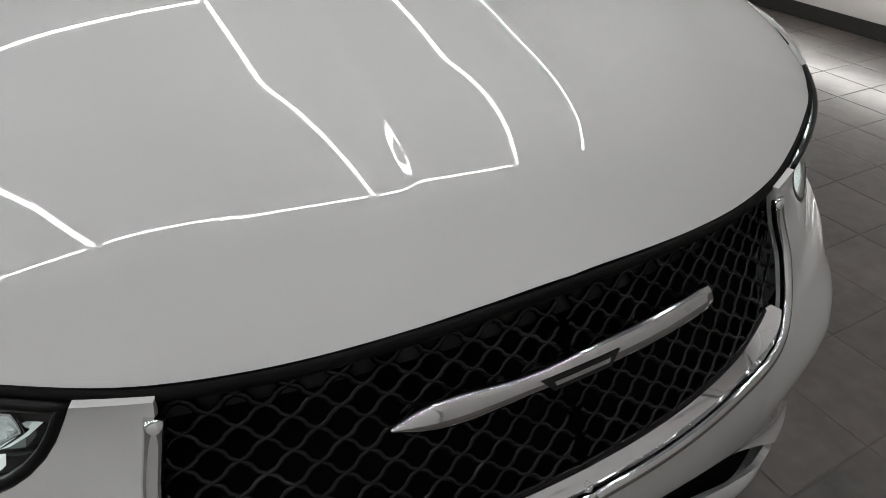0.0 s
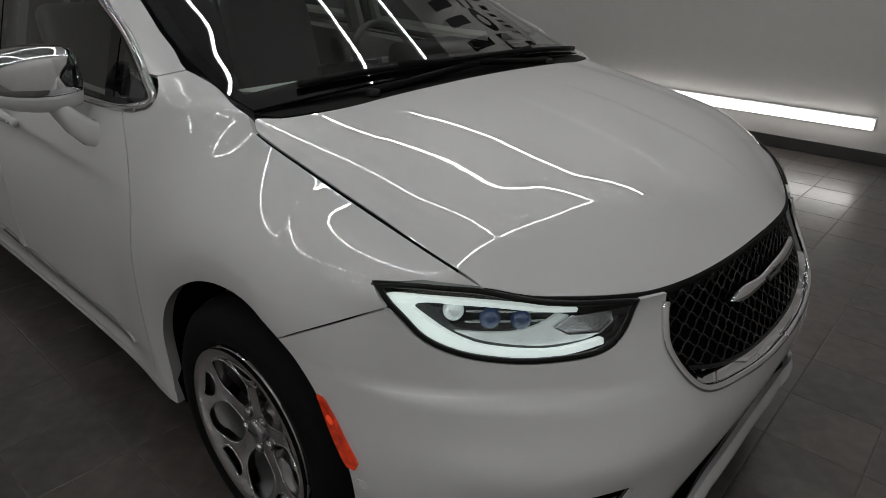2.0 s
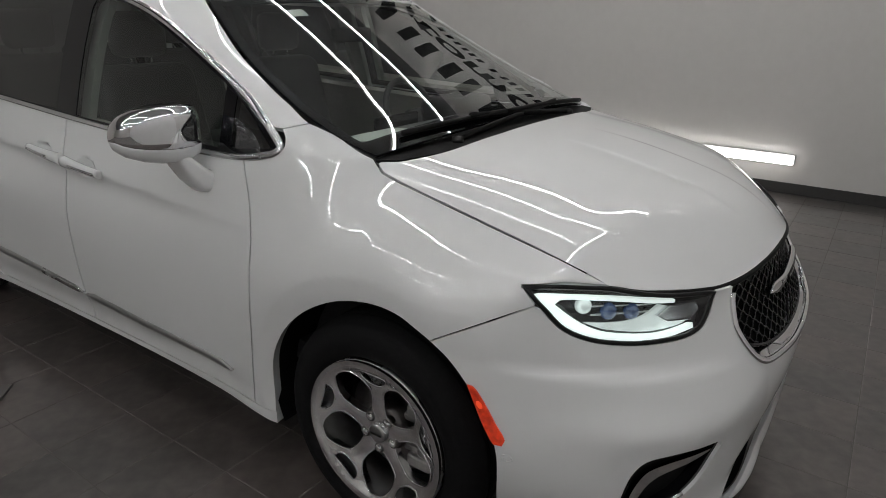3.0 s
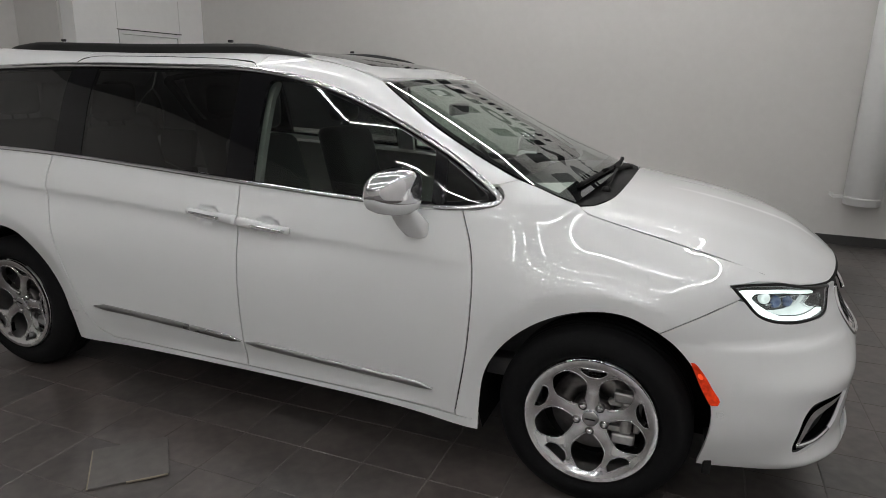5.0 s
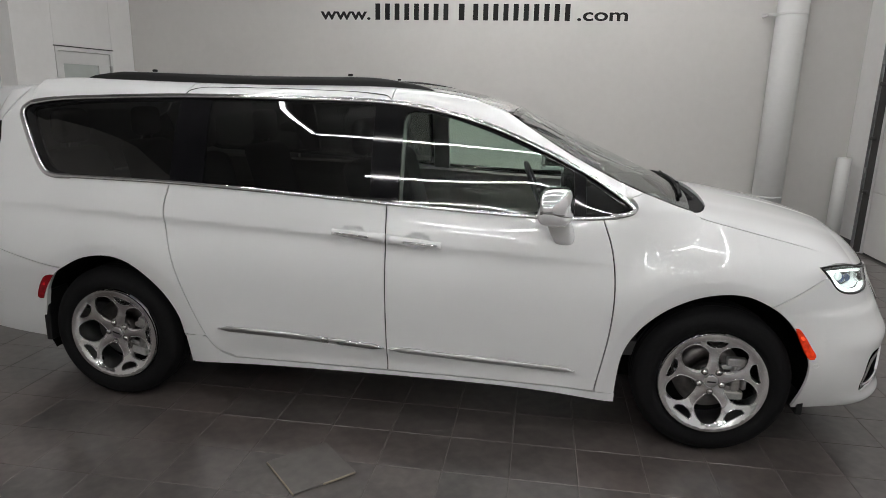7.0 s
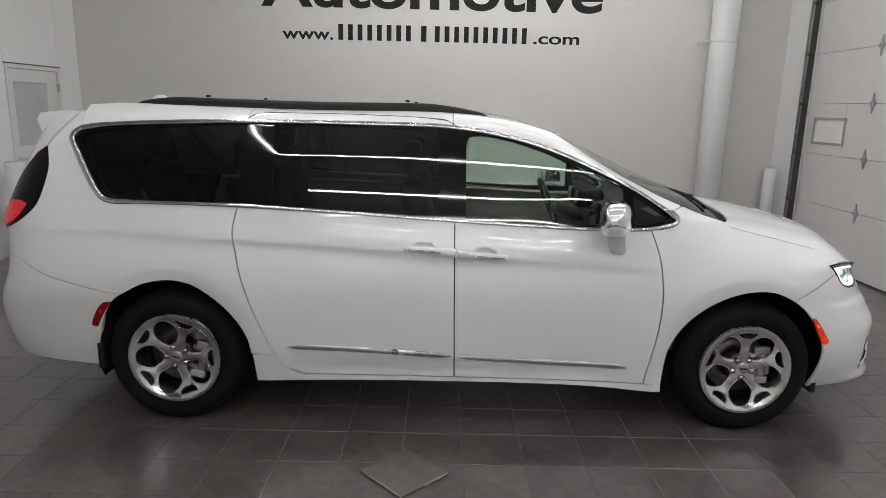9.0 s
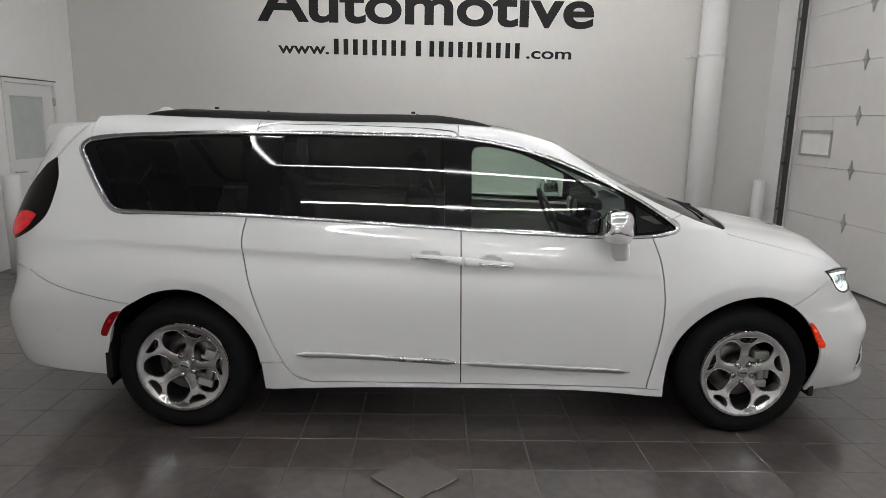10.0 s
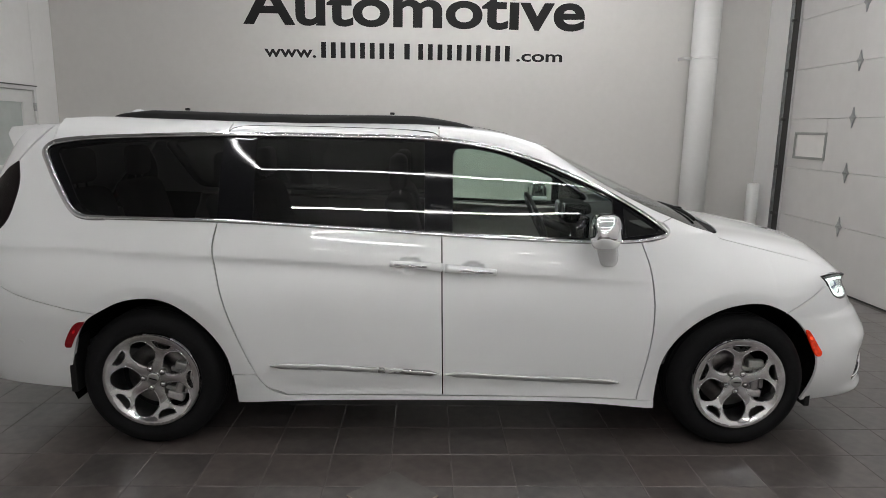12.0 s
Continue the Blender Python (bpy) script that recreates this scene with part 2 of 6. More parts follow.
def spline(pts, step=0.02, closed=False):
    """Centripetal curve through the points, resampled."""
    p = [np.array(q, float) for q in pts]
    n = len(p)
    out = []
    for i in range(n if closed else n - 1):
        b, c = p[i], p[(i + 1) % n]
        a = p[i - 1] if (closed or i > 0) else 2 * b - c
        d = p[(i + 2) % n] if (closed or i + 2 < n) else 2 * c - b
        t0 = 0.0
        t1 = t0 + max(np.linalg.norm(b - a), 1e-4) ** 0.5
        t2 = t1 + max(np.linalg.norm(c - b), 1e-4) ** 0.5
        t3 = t2 + max(np.linalg.norm(d - c), 1e-4) ** 0.5
        k = max(1, int(math.ceil(np.linalg.norm(c - b) / step)))
        for j in range(k):
            t = t1 + (t2 - t1) * j / k
            a1 = (t1 - t) / (t1 - t0) * a + (t - t0) / (t1 - t0) * b
            a2 = (t2 - t) / (t2 - t1) * b + (t - t1) / (t2 - t1) * c
            a3 = (t3 - t) / (t3 - t2) * c + (t - t2) / (t3 - t2) * d
            b1 = (t2 - t) / (t2 - t0) * a1 + (t - t0) / (t2 - t0) * a2
            b2 = (t3 - t) / (t3 - t1) * a2 + (t - t1) / (t3 - t1) * a3
            out.append((t2 - t) / (t2 - t1) * b1 + (t - t1) / (t2 - t1) * b2)
    if not closed:
        out.append(p[-1])
    return out


def line(pts, step=0.02):
    out = []
    for a, b in zip(pts[:-1], pts[1:]):
        a, b = np.array(a, float), np.array(b, float)
        k = max(1, int(math.ceil(np.linalg.norm(b - a) / step)))
        out += [a + (b - a) * j / k for j in range(k)]
    return out + [np.array(pts[-1], float)]


def loop(*runs):
    """Joins runs of points into one closed outline, leaving out doubled ends."""
    out = []
    for run in runs:
        for q in run:
            q = np.array(q[:2], float)
            if not out or np.linalg.norm(out[-1] - q) > 1e-3:
                out.append(q)
    if np.linalg.norm(out[0] - out[-1]) < 1e-3:
        out.pop()
    return out


def inside(points, outline):
    p, o = np.asarray(points, float), np.asarray(outline, float)
    hit = np.zeros(len(p), bool)
    for a, b in zip(o, np.roll(o, -1, 0)):
        cross = (a[1] > p[:, 1]) != (b[1] > p[:, 1])
        with np.errstate(divide="ignore", invalid="ignore"):
            at = (b[0] - a[0]) * (p[:, 1] - a[1]) / (b[1] - a[1] + 1e-15) + a[0]
        hit ^= cross & (p[:, 0] < at)
    return hit


def grown(outline, by):
    """The outline moved outwards (or inwards, if negative) by a distance."""
    o = np.asarray(outline, float)
    nxt, prv = np.roll(o, -1, 0), np.roll(o, 1, 0)
    area = 0.5 * np.sum(o[:, 0] * nxt[:, 1] - nxt[:, 0] * o[:, 1])
    t = nxt - prv
    t /= np.linalg.norm(t, axis=1)[:, None] + 1e-12
    return list(o + by * np.sign(area) * np.stack([t[:, 1], -t[:, 0]], 1))


def sheet(outline, holes=(), spacing=0.03):
    """Triangles that fill an outline with holes: 2D points and faces."""
    from mathutils import geometry
    outline = [np.asarray(q, float) for q in outline]
    pts, edges = list(outline), [(i, (i + 1) % len(outline)) for i in range(len(outline))]
    for h in holes:
        k = len(pts)
        pts += [np.asarray(q, float) for q in h]
        edges += [(k + i, k + (i + 1) % len(h)) for i in range(len(h))]
    rim = np.array(pts)
    lo, hi = rim.min(0), rim.max(0)
    gx = np.arange(lo[0] + spacing / 2, hi[0], spacing)
    gy = np.arange(lo[1] + spacing / 2, hi[1], spacing * 0.87)
    grid = np.array([(x + (0.5 * spacing if j % 2 else 0), y) for j, y in enumerate(gy) for x in gx]).reshape(-1, 2)
    if len(grid):
        keep = inside(grid, outline)
        for h in holes:
            keep &= ~inside(grid, h)
        grid = grid[keep]
    if len(grid):
        far = np.array([np.min(np.sum((rim - g) ** 2, 1)) for g in grid]) > (0.45 * spacing) ** 2
        pts += list(grid[far])
    v, _, f, *_ = geometry.delaunay_2d_cdt([Vector((q[0], q[1])) for q in pts], edges, [], 0, 1e-6)
    v = np.array([(q[0], q[1]) for q in v])
    f = [t for t in f if len(t) == 3]
    mid = np.array([v[list(t)].mean(0) for t in f])
    keep = inside(mid, outline)
    for h in holes:
        keep &= ~inside(mid, h)
    return v, [t for t, k in zip(f, keep) if k]


def panel(name, outline, surf, mat, parent=None, holes=(), spacing=0.03, depth=0.012, sign=1, lift=0.0, label="", mirror_too=False):
    """A sheet bent onto a surface surf(u, v) -> point, normal (arrays), with turned-in edges of the given depth.
    sign -1 puts it on the other side of the car."""
    v, tris = sheet(outline, holes, spacing)
    p, n = surf(v[:, 0], v[:, 1])
    p = p + lift * n
    sides = (1, -1) if mirror_too else (sign,)
    verts, faces, norms = [], [], []
    for s in sides:
        pp, nn = p * (1, s, 1), n * (1, s, 1)
        base = len(verts)
        verts += list(pp)
        norms += list(nn)
        used = {}
        for t in tris:
            a, b, c = t
            g = np.cross(pp[b] - pp[a], pp[c] - pp[a])
            t = (a, b, c) if g @ nn[a] > 0 else (a, c, b)
            faces.append(tuple(base + i for i in t))
            for e in ((t[0], t[1]), (t[1], t[2]), (t[2], t[0])):
                used[e] = used.get(e, 0) + 1
        if depth:
            for (a, b) in used:
                if (b, a) in used:
                    continue
                k = len(verts)
                d = pp[b] - pp[a]
                out = np.cross(d, nn[a])
                out /= np.linalg.norm(out) + 1e-12
                verts += [pp[a], pp[b], pp[b] - depth * nn[b], pp[a] - depth * nn[a]]
                norms += [out] * 4
                faces.append((k + 1, k, k + 3, k + 2))
    return mesh(name, verts, faces, mat, parent, normals=norms, label=label)


def molding(name, path, surf, width, height, mat, parent=None, sign=1, lift=0.0, closed=False, label="", sides=7, taper=0.0):
    """A raised, rounded strip that follows a path on a surface."""
    path = np.array([q[:2] for q in path], float)
    if not closed:
        far = np.append(0, np.cumsum(np.hypot(*np.diff(path, axis=0).T)))
        even = np.linspace(0, far[-1], max(6, int(far[-1] / 0.012)))
        path = np.stack([np.interp(even, far, path[:, 0]), np.interp(even, far, path[:, 1])], 1)
    p, n = surf(path[:, 0], path[:, 1])
    if not closed:
        for _ in range(12):
            n[1:-1] = (n[:-2] + 2 * n[1:-1] + n[2:]) / 4
        n /= np.linalg.norm(n, axis=1)[:, None]
    p, n = (p + lift * n) * (1, sign, 1), n * (1, sign, 1)
    t = (np.roll(p, -1, 0) - np.roll(p, 1, 0)) if closed else np.gradient(p, axis=0)
    t /= np.linalg.norm(t, axis=1)[:, None] + 1e-12
    if not closed:
        for _ in range(6):
            t[1:-1] = (t[:-2] + 2 * t[1:-1] + t[2:]) / 4
    b = np.cross(n, t)
    b /= np.linalg.norm(b, axis=1)[:, None] + 1e-12
    k = len(p)
    w = np.full(k, width / 2) if np.isscalar(width) else np.asarray(width) / 2
    if taper and not closed:
        s = np.linspace(0, 1, k)
        w = w * np.clip(np.minimum(s, 1 - s) / taper, 0.12, 1)
    verts, faces = [], []
    for i in range(k):
        for j in range(sides):
            a = math.pi * j / (sides - 1)
            verts.append(p[i] + b[i] * w[i] * math.cos(a) + n[i] * (height * math.sin(a) ** 0.7 if 0 < j < sides - 1 else -0.004))
    for i in range(k if closed else k - 1):
        i2 = (i + 1) % k
        for j in range(sides - 1):
            faces.append((i * sides + j, i2 * sides + j, i2 * sides + j + 1, i * sides + j + 1))
        faces.append((i * sides + sides - 1, i2 * sides + sides - 1, i2 * sides, i * sides))
    if not closed:
        faces += [tuple(range(sides)), tuple(reversed(range((k - 1) * sides, k * sides)))]
    bm = bmesh.new()
    vs = [bm.verts.new(q) for q in verts]
    for f in faces:
        bm.faces.new([vs[i] for i in f])
    return part(name, bm, mat, parent, label, smooth=True)


def tube(name, pts, radius, mat, parent=None, sides=8, label="", bm=None, flat=1.0):
    """A round bar along a line of points; radius may vary along it."""
    p = np.array(pts, float)
    r = np.full(len(p), radius) if np.isscalar(radius) else np.asarray(radius)
    t = np.gradient(p, axis=0)
    t /= np.linalg.norm(t, axis=1)[:, None] + 1e-12
    up = np.array((0, 0, 1.0)) if abs(t[0][2]) < 0.9 else np.array((1.0, 0, 0))
    own = bm is None
    bm = bm or bmesh.new()
    rings = []
    for i in range(len(p)):
        s = np.cross(t[i], up)
        s /= np.linalg.norm(s)
        u = np.cross(s, t[i])
        rings.append([bm.verts.new(p[i] + r[i] * (s * math.cos(a) + flat * u * math.sin(a))) for a in (2 * math.pi * k / sides for k in range(sides))])
    for a, b in zip(rings[:-1], rings[1:]):
        for k in range(sides):
            bm.faces.new((a[k], a[(k + 1) % sides], b[(k + 1) % sides], b[k]))
    bm.faces.new(rings[0])
    bm.faces.new(list(reversed(rings[-1])))
    return part(name, bm, mat, parent, label, smooth=True) if own else bm


def weights(knots, x):
    """Natural cubic spline through values at knots, as weights of those values at each x."""
    k = np.asarray(knots, float)
    n, h = len(k), np.diff(k)
    a, r = np.eye(n), np.zeros((n, n))
    for i in range(1, n - 1):
        a[i, i - 1], a[i, i], a[i, i + 1] = h[i - 1], 2 * (h[i - 1] + h[i]), h[i]
        r[i, i - 1], r[i, i], r[i, i + 1] = 6 / h[i - 1], -6 / h[i - 1] - 6 / h[i], 6 / h[i]
    m = np.linalg.solve(a, r)
    x = np.clip(np.asarray(x, float), k[0], k[-1])
    i = np.clip(np.searchsorted(k, x) - 1, 0, n - 2)
    hi = h[i]
    u, w = (k[i + 1] - x) / hi, (x - k[i]) / hi
    e = np.eye(n)
    return (u[:, None] * e[i] + w[:, None] * e[i + 1] + ((u**3 - u) * hi**2 / 6)[:, None] * m[i] + ((w**3 - w) * hi**2 / 6)[:, None] * m[i + 1])


def through_points(pairs):
    k, v = [q[0] for q in pairs], np.array([q[1] for q in pairs])
    return lambda x: weights(k, np.atleast_1d(x)) @ v

# ---- the car's surface ----
# Half width of the body by height (rows) and length (columns); the nose and tail go round from the end columns.
SX = (-1.9, -1.5, -0.8, 0.0, 0.5, 0.9, 1.2, 1.45, 1.7)
SZ = (0.22, 0.40, 0.60, 0.80, 0.97, 1.13, 1.35, 1.55, 1.63, 1.70)
HALF = np.array((
    (0.905, 0.930, 0.945, 0.942, 0.940, 0.940, 0.940, 0.935, 0.905),
    (0.965, 0.980, 0.976, 0.965, 0.960, 0.955, 0.955, 0.967, 0.977),
    (0.995, 1.000, 0.986, 0.978, 0.972, 0.968, 0.970, 0.983, 0.997),
    (1.000, 1.002, 0.985, 0.975, 0.970, 0.966, 0.966, 0.975, 0.975),
    (0.980, 0.980, 0.958, 0.950, 0.945, 0.938, 0.927, 0.917, 0.896),
    (0.940, 0.942, 0.925, 0.915, 0.907, 0.896, 0.877, 0.790, 0.722),
    (0.868, 0.872, 0.858, 0.846, 0.838, 0.815, 0.760, 0.660, 0.550),
    (0.785, 0.792, 0.780, 0.768, 0.755, 0.720, 0.650, 0.550, 0.420),
    (0.735, 0.745, 0.735, 0.732, 0.715, 0.675, 0.600, 0.500, 0.370),
    (0.697, 0.708, 0.697, 0.695, 0.676, 0.635, 0.560, 0.460, 0.330)))
nose_reach = through_points([(0.2, 0.74), (0.28, 0.782), (0.36, 0.790), (0.45, 0.800), (0.58, 0.82), (0.68, 0.802), (0.8, 0.744), (0.87, 0.722), (0.94, 0.70), (1.05, 0.66), (1.2, 0.62)])
nose_power = through_points([(0.2, 2.9), (0.36, 3.1), (0.5, 2.75), (0.65, 2.3), (0.8, 2.12), (0.87, 2.1), (0.94, 2.3), (0.975, 2.15), (1.01, 1.87), (1.06, 1.8), (1.2, 1.8)])
tail_reach = through_points([(0.2, 0.62), (0.3, 0.69), (0.45, 0.74), (0.57, 0.755), (0.68, 0.732), (0.78, 0.683), (0.9, 0.662), (1.0, 0.672), (1.07, 0.683), (1.2, 0.65), (1.4, 0.56), (1.55, 0.49), (1.7, 0.45)])
slot_line = through_points([(2.3, 0.25), (2.36, 0.27), (2.40, 0.29), (2.48, 0.345), (2.6, 0.40), (2.75, 0.44), (2.9, 0.452)])
chin_line = through_points([(1.9, 0.275), (2.3, 0.28), (2.45, 0.292), (2.6, 0.315), (2.78, 0.345), (2.9, 0.355)])
FRONT_X, REAR_X, TURN = 1.7, -1.9, 1.2
WHEEL_X, WHEEL_Z, WHEEL_R = 1.5445, 0.365, 0.367


# Above this line the side turns over into the roof and the windshield pillar.
shoulder = through_points([(-1.9, 1.628), (-0.6, 1.63), (-0.067, 1.624), (0.25, 1.577), (0.51, 1.490), (0.89, 1.315), (1.06, 1.212), (1.2, 1.145)])
# Edge of the windshield, by the way down from its top corner.
PILLAR_X, PILLAR_LONG = 0.51, 0.90
PILLAR = through_points([(0.0, 1.583), (0.116, 1.517), (0.242, 1.449), (0.369, 1.385), (0.496, 1.327), (0.621, 1.273), (0.748, 1.227), (0.874, 1.184), (1.0, 1.150)])
PILLAR_Y = through_points([(0.0, 0.632), (0.116, 0.668), (0.242, 0.706), (0.369, 0.737), (0.496, 0.759), (0.621, 0.775), (0.748, 0.785), (0.874, 0.785), (1.0, 0.768)])


def plain_width(x, z):
    return np.einsum("ij,jk,ik->i", weights(SZ, z), HALF, weights(SX, x))


def turn_over():
    rows = [(-1.9, 12.5), (0.3, 12.5)]
    for u in np.linspace(0, 0.9, 8):
        x, z = np.array([PILLAR_X + PILLAR_LONG * u]), PILLAR(u)
        over = float(z[0] - shoulder(np.clip(x, -1.9, 1.2))[0])
        rows.append((float(x[0]), float(np.clip((plain_width(x, z)[0] - PILLAR_Y(u)[0]) / over**2, 2, 60))))
    return through_points(rows + [(1.5, 5.0), (1.9, 0.0)])


OVER = turn_over()


def half_width(x, z):
    x, z = np.atleast_1d(x), np.atleast_1d(z)
    y = plain_width(x, z)
    over = np.clip(z - shoulder(np.clip(x, -1.9, 1.2)), 0, None)
    y = y - np.minimum(OVER(np.clip(x, -1.9, 1.9)) * over**2, 0.3)
    for cx in (-WHEEL_X, WHEEL_X):
        r = np.hypot(x - cx, z - 0.37)
        lip = np.clip(0.498 - r, -1, 0.1)
        y = y + (0.015 if cx > 0 else 0.008) * np.exp(-((r - 0.52) / 0.15) ** 2) - 0.080 * (lip + np.sqrt(lip**2 + 0.004**2))
    y = y - 0.010 * np.exp(-((z - 0.33) / 0.05) ** 2) * np.exp(-((x) / 0.95) ** 6)
    for cx, cz in ((-0.212, 0.988), (0.110, 0.966)):
        y = y - 0.0175 * np.exp(-(((x - cx) / 0.062) ** 2 + ((z - cz) / 0.036) ** 2) ** 4)
    y = y - 0.0035 * np.tanh((z - 1.045 + 0.05 * x) / 0.035) * np.exp(-((x + 0.45) / 1.35) ** 6) * np.exp(-(np.clip(z - 1.06, 0, None) / 0.25) ** 4)
    below = 0.961 - 0.050 * x - z
    below = 0.5 * (below + np.sqrt(below**2 + 0.005**2)) / 0.048
    return y - 0.0125 * below * np.exp(1 - below) * np.exp(-((x + 0.53) / 1.45) ** 6)


SHUT = [(1.420, 0.766), (1.452, 0.7855), (1.52, 0.7915), (1.70, 0.792), (1.86, 0.791), (2.02, 0.783), (2.130, 0.758)]


def shut_height(x):
    x = np.asarray(x, float)
    return 1.041 - 0.2297 * (x - 1.8) - 0.95 * np.clip(x - 1.98, 0, 0.2) ** 2


def plain_body_point(a, z):
    """The right side of the body by the way along its outline a (metres; the car's length between the axles) and height z."""
    a, z = np.atleast_1d(np.asarray(a, float)), np.atleast_1d(np.asarray(z, float))
    x = np.clip(a, REAR_X, FRONT_X)
    b = half_width(x, z)
    turn_f = np.clip(a - FRONT_X, 0, None) / TURN * math.pi / 2
    turn_r = np.clip(REAR_X - a, 0, None) / TURN * math.pi / 2
    turn = np.where(a > FRONT_X, turn_f, turn_r)
    reach = np.where(a > 0, nose_reach(z), tail_reach(z))
    power = np.where(a > 0, nose_power(z), 4.0)
    s, c = np.sin(turn), np.cos(turn)
    r = 1 / ((np.abs(s) / reach) ** power + (np.abs(c) / b) ** power) ** (1 / power)
    shelf = 0.728 - 0.06 * (a - 2.0) - z
    r = r + 0.010 * np.tanh(shelf / 0.008) * np.exp(-(shelf / 0.09) ** 2) * np.clip((a - 1.86) / 0.16, 0, 1) * np.clip((2.46 - a) / 0.2, 0, 1)
    r = r + 0.020 * np.exp(-((z - 0.585) / 0.06) ** 2) * np.clip((a - 1.95) / 0.2, 0, 1) * np.clip((2.56 - a) / 0.2, 0, 1)
    under = z - slot_line(np.clip(a, 2.3, 2.9))
    r = r - 0.016 * np.exp(-((under - 0.01) / 0.045) ** 2) * np.clip((a - 2.34) / 0.16, 0, 1)
    chin = np.clip((a - 1.98) / 0.22, 0, 1) * (1 - 0.6 * np.clip((a - 2.45) / 0.2, 0, 1))
    r = r + 0.034 * chin * chin * (3 - 2 * chin) * np.exp(-((z - chin_line(np.clip(a, 1.9, 2.9))) / 0.042) ** 2)
    side = np.where(a > 0, 1.0, -1.0)
    return np.stack([x + np.where(turn > 0, side * r * s, 0), -np.where(turn > 0, r * c, b), z], 1)


def bisect(fn, lo, hi):
    for _ in range(30):
        mid = (lo + hi) / 2
        lo, hi = (mid, hi) if fn(mid) else (lo, mid)
    return lo


def fender_shift():
    """How far the fender's top is moved sideways to meet the hood's shut line."""
    rows = [(1.12, 0.0), (1.26, -0.001)]
    for x, y in SHUT[1:]:
        z = float(shut_height(x))
        a = x if x <= FRONT_X else bisect(lambda q: plain_body_point(q, z)[0][0] < x, FRONT_X, 2.9)  # noqa: B023
        rows.append((x, y + 0.0055 + float(plain_body_point(a, z)[0][1])))
    return through_points(rows + [(2.24, 0.4 * rows[-1][1]), (2.34, 0.0)])


FENDER = fender_shift()


def body_point(a, z):
    """The right side of the body with its fender line."""
    p = plain_body_point(a, z)
    x = np.clip(p[:, 0], 1.12, 2.34)
    p[:, 1] -= FENDER(x) * np.exp(-((p[:, 2] - shut_height(x)) / 0.15) ** 2)
    return p


def with_normals(fn, u, v, about):
    e = 2e-3
    p = fn(u, v)
    du = fn(u + e, v) - fn(u - e, v)
    dv = fn(u, v + e) - fn(u, v - e)
    n = np.cross(du, dv)
    n /= np.linalg.norm(n, axis=1)[:, None] + 1e-12
    flip = np.sum(n * (p - about(p)), 1) < 0
    n[flip] *= -1
    return p, n


def car_core(p):
    return np.stack([np.clip(p[:, 0], -1.7, 1.5), 0 * p[:, 1], np.full(len(p), 0.85)], 1)


def body(a, z):
    return with_normals(body_point, np.atleast_1d(np.asarray(a, float)), np.atleast_1d(np.asarray(z, float)), car_core)


def way(x, y):
    """The way along the outline for a place on the nose or tail."""
    if x > FRONT_X:
        return FRONT_X + TURN * math.degrees(math.atan2(x - FRONT_X, abs(y))) / 90
    if x < REAR_X:
        return REAR_X - TURN * math.degrees(math.atan2(REAR_X - x, abs(y))) / 90
    return x


def way_at(x, z):
    """The way along the outline at which the body stands at length x."""
    lo, hi = (FRONT_X, 2.9) if x > FRONT_X else (REAR_X, -3.1)
    if REAR_X <= x <= FRONT_X:
        return x
    for _ in range(30):
        mid = (lo + hi) / 2
        if abs(body_point(mid, z)[0][0]) < abs(x):
            lo = mid
        else:
            hi = mid
    return lo


def height_at(x, y):
    """The height at which the body side, seen at length x, has half width y."""
    lo, hi = 0.80, 1.72
    for _ in range(30):
        mid = (lo + hi) / 2
        if abs(body_point(way_at(x, mid), mid)[0][1]) > y:
            lo = mid
        else:
            hi = mid
    return lo


# Hood: shut line beside the fender, then the front edge above lamps and grille.
FRONTEDGE = [(2.130, 0.758), (2.200, 0.690), (2.258, 0.600), (2.300, 0.520), (2.335, 0.440), (2.372, 0.320), (2.396, 0.200), (2.407, 0.100), (2.411, 0.0)]
FRONT_Z = (0.936, 0.918, 0.902, 0.891, 0.882, 0.885, 0.896, 0.903, 0.906)
hood_mid = through_points([(1.4, 1.190), (1.54, 1.172), (1.7, 1.155), (1.9, 1.123), (2.1, 1.075), (2.2, 1.046), (2.3, 1.013), (2.45, 0.955)])


def even_curve(pairs, order=3):
    """A smooth even curve near the pairs."""
    c = np.polyfit([q[0] ** 2 for q in pairs], [q[1] for q in pairs], order)
    return lambda y: np.polyval(c, np.asarray(y, float) ** 2)


front_reach = even_curve([(y, x) for x, y in FRONTEDGE])


def hood_sheet(x, y):
    """The hood without the roll of its nose: a raised middle with a flank, then a shelf that rolls over at the shut line."""
    e, w = shut_height(x), np.clip(np.abs(y) / 0.79, 0, 1.03)
    fall = hood_mid(x) - e
    fade = np.clip((2.40 - x) / 0.16, 0, 1)
    step = 0.0020 * fade * fade * (3 - 2 * fade)
    flank = step * (1 + np.tanh((np.abs(y) - 0.50 + 0.85 * np.clip(x - 1.9, 0, None) ** 2) / 0.05))
    soft = 0.66 * fall
    return hood_mid(x) - flank - soft * w ** 2 - (fall - soft - 2 * step) * w ** 14


front_drop = even_curve([(y, float(hood_sheet(np.array([x]), np.array([y]))[0]) - z) for (x, y), z in zip(FRONTEDGE, FRONT_Z)])
ROLL = 0.27


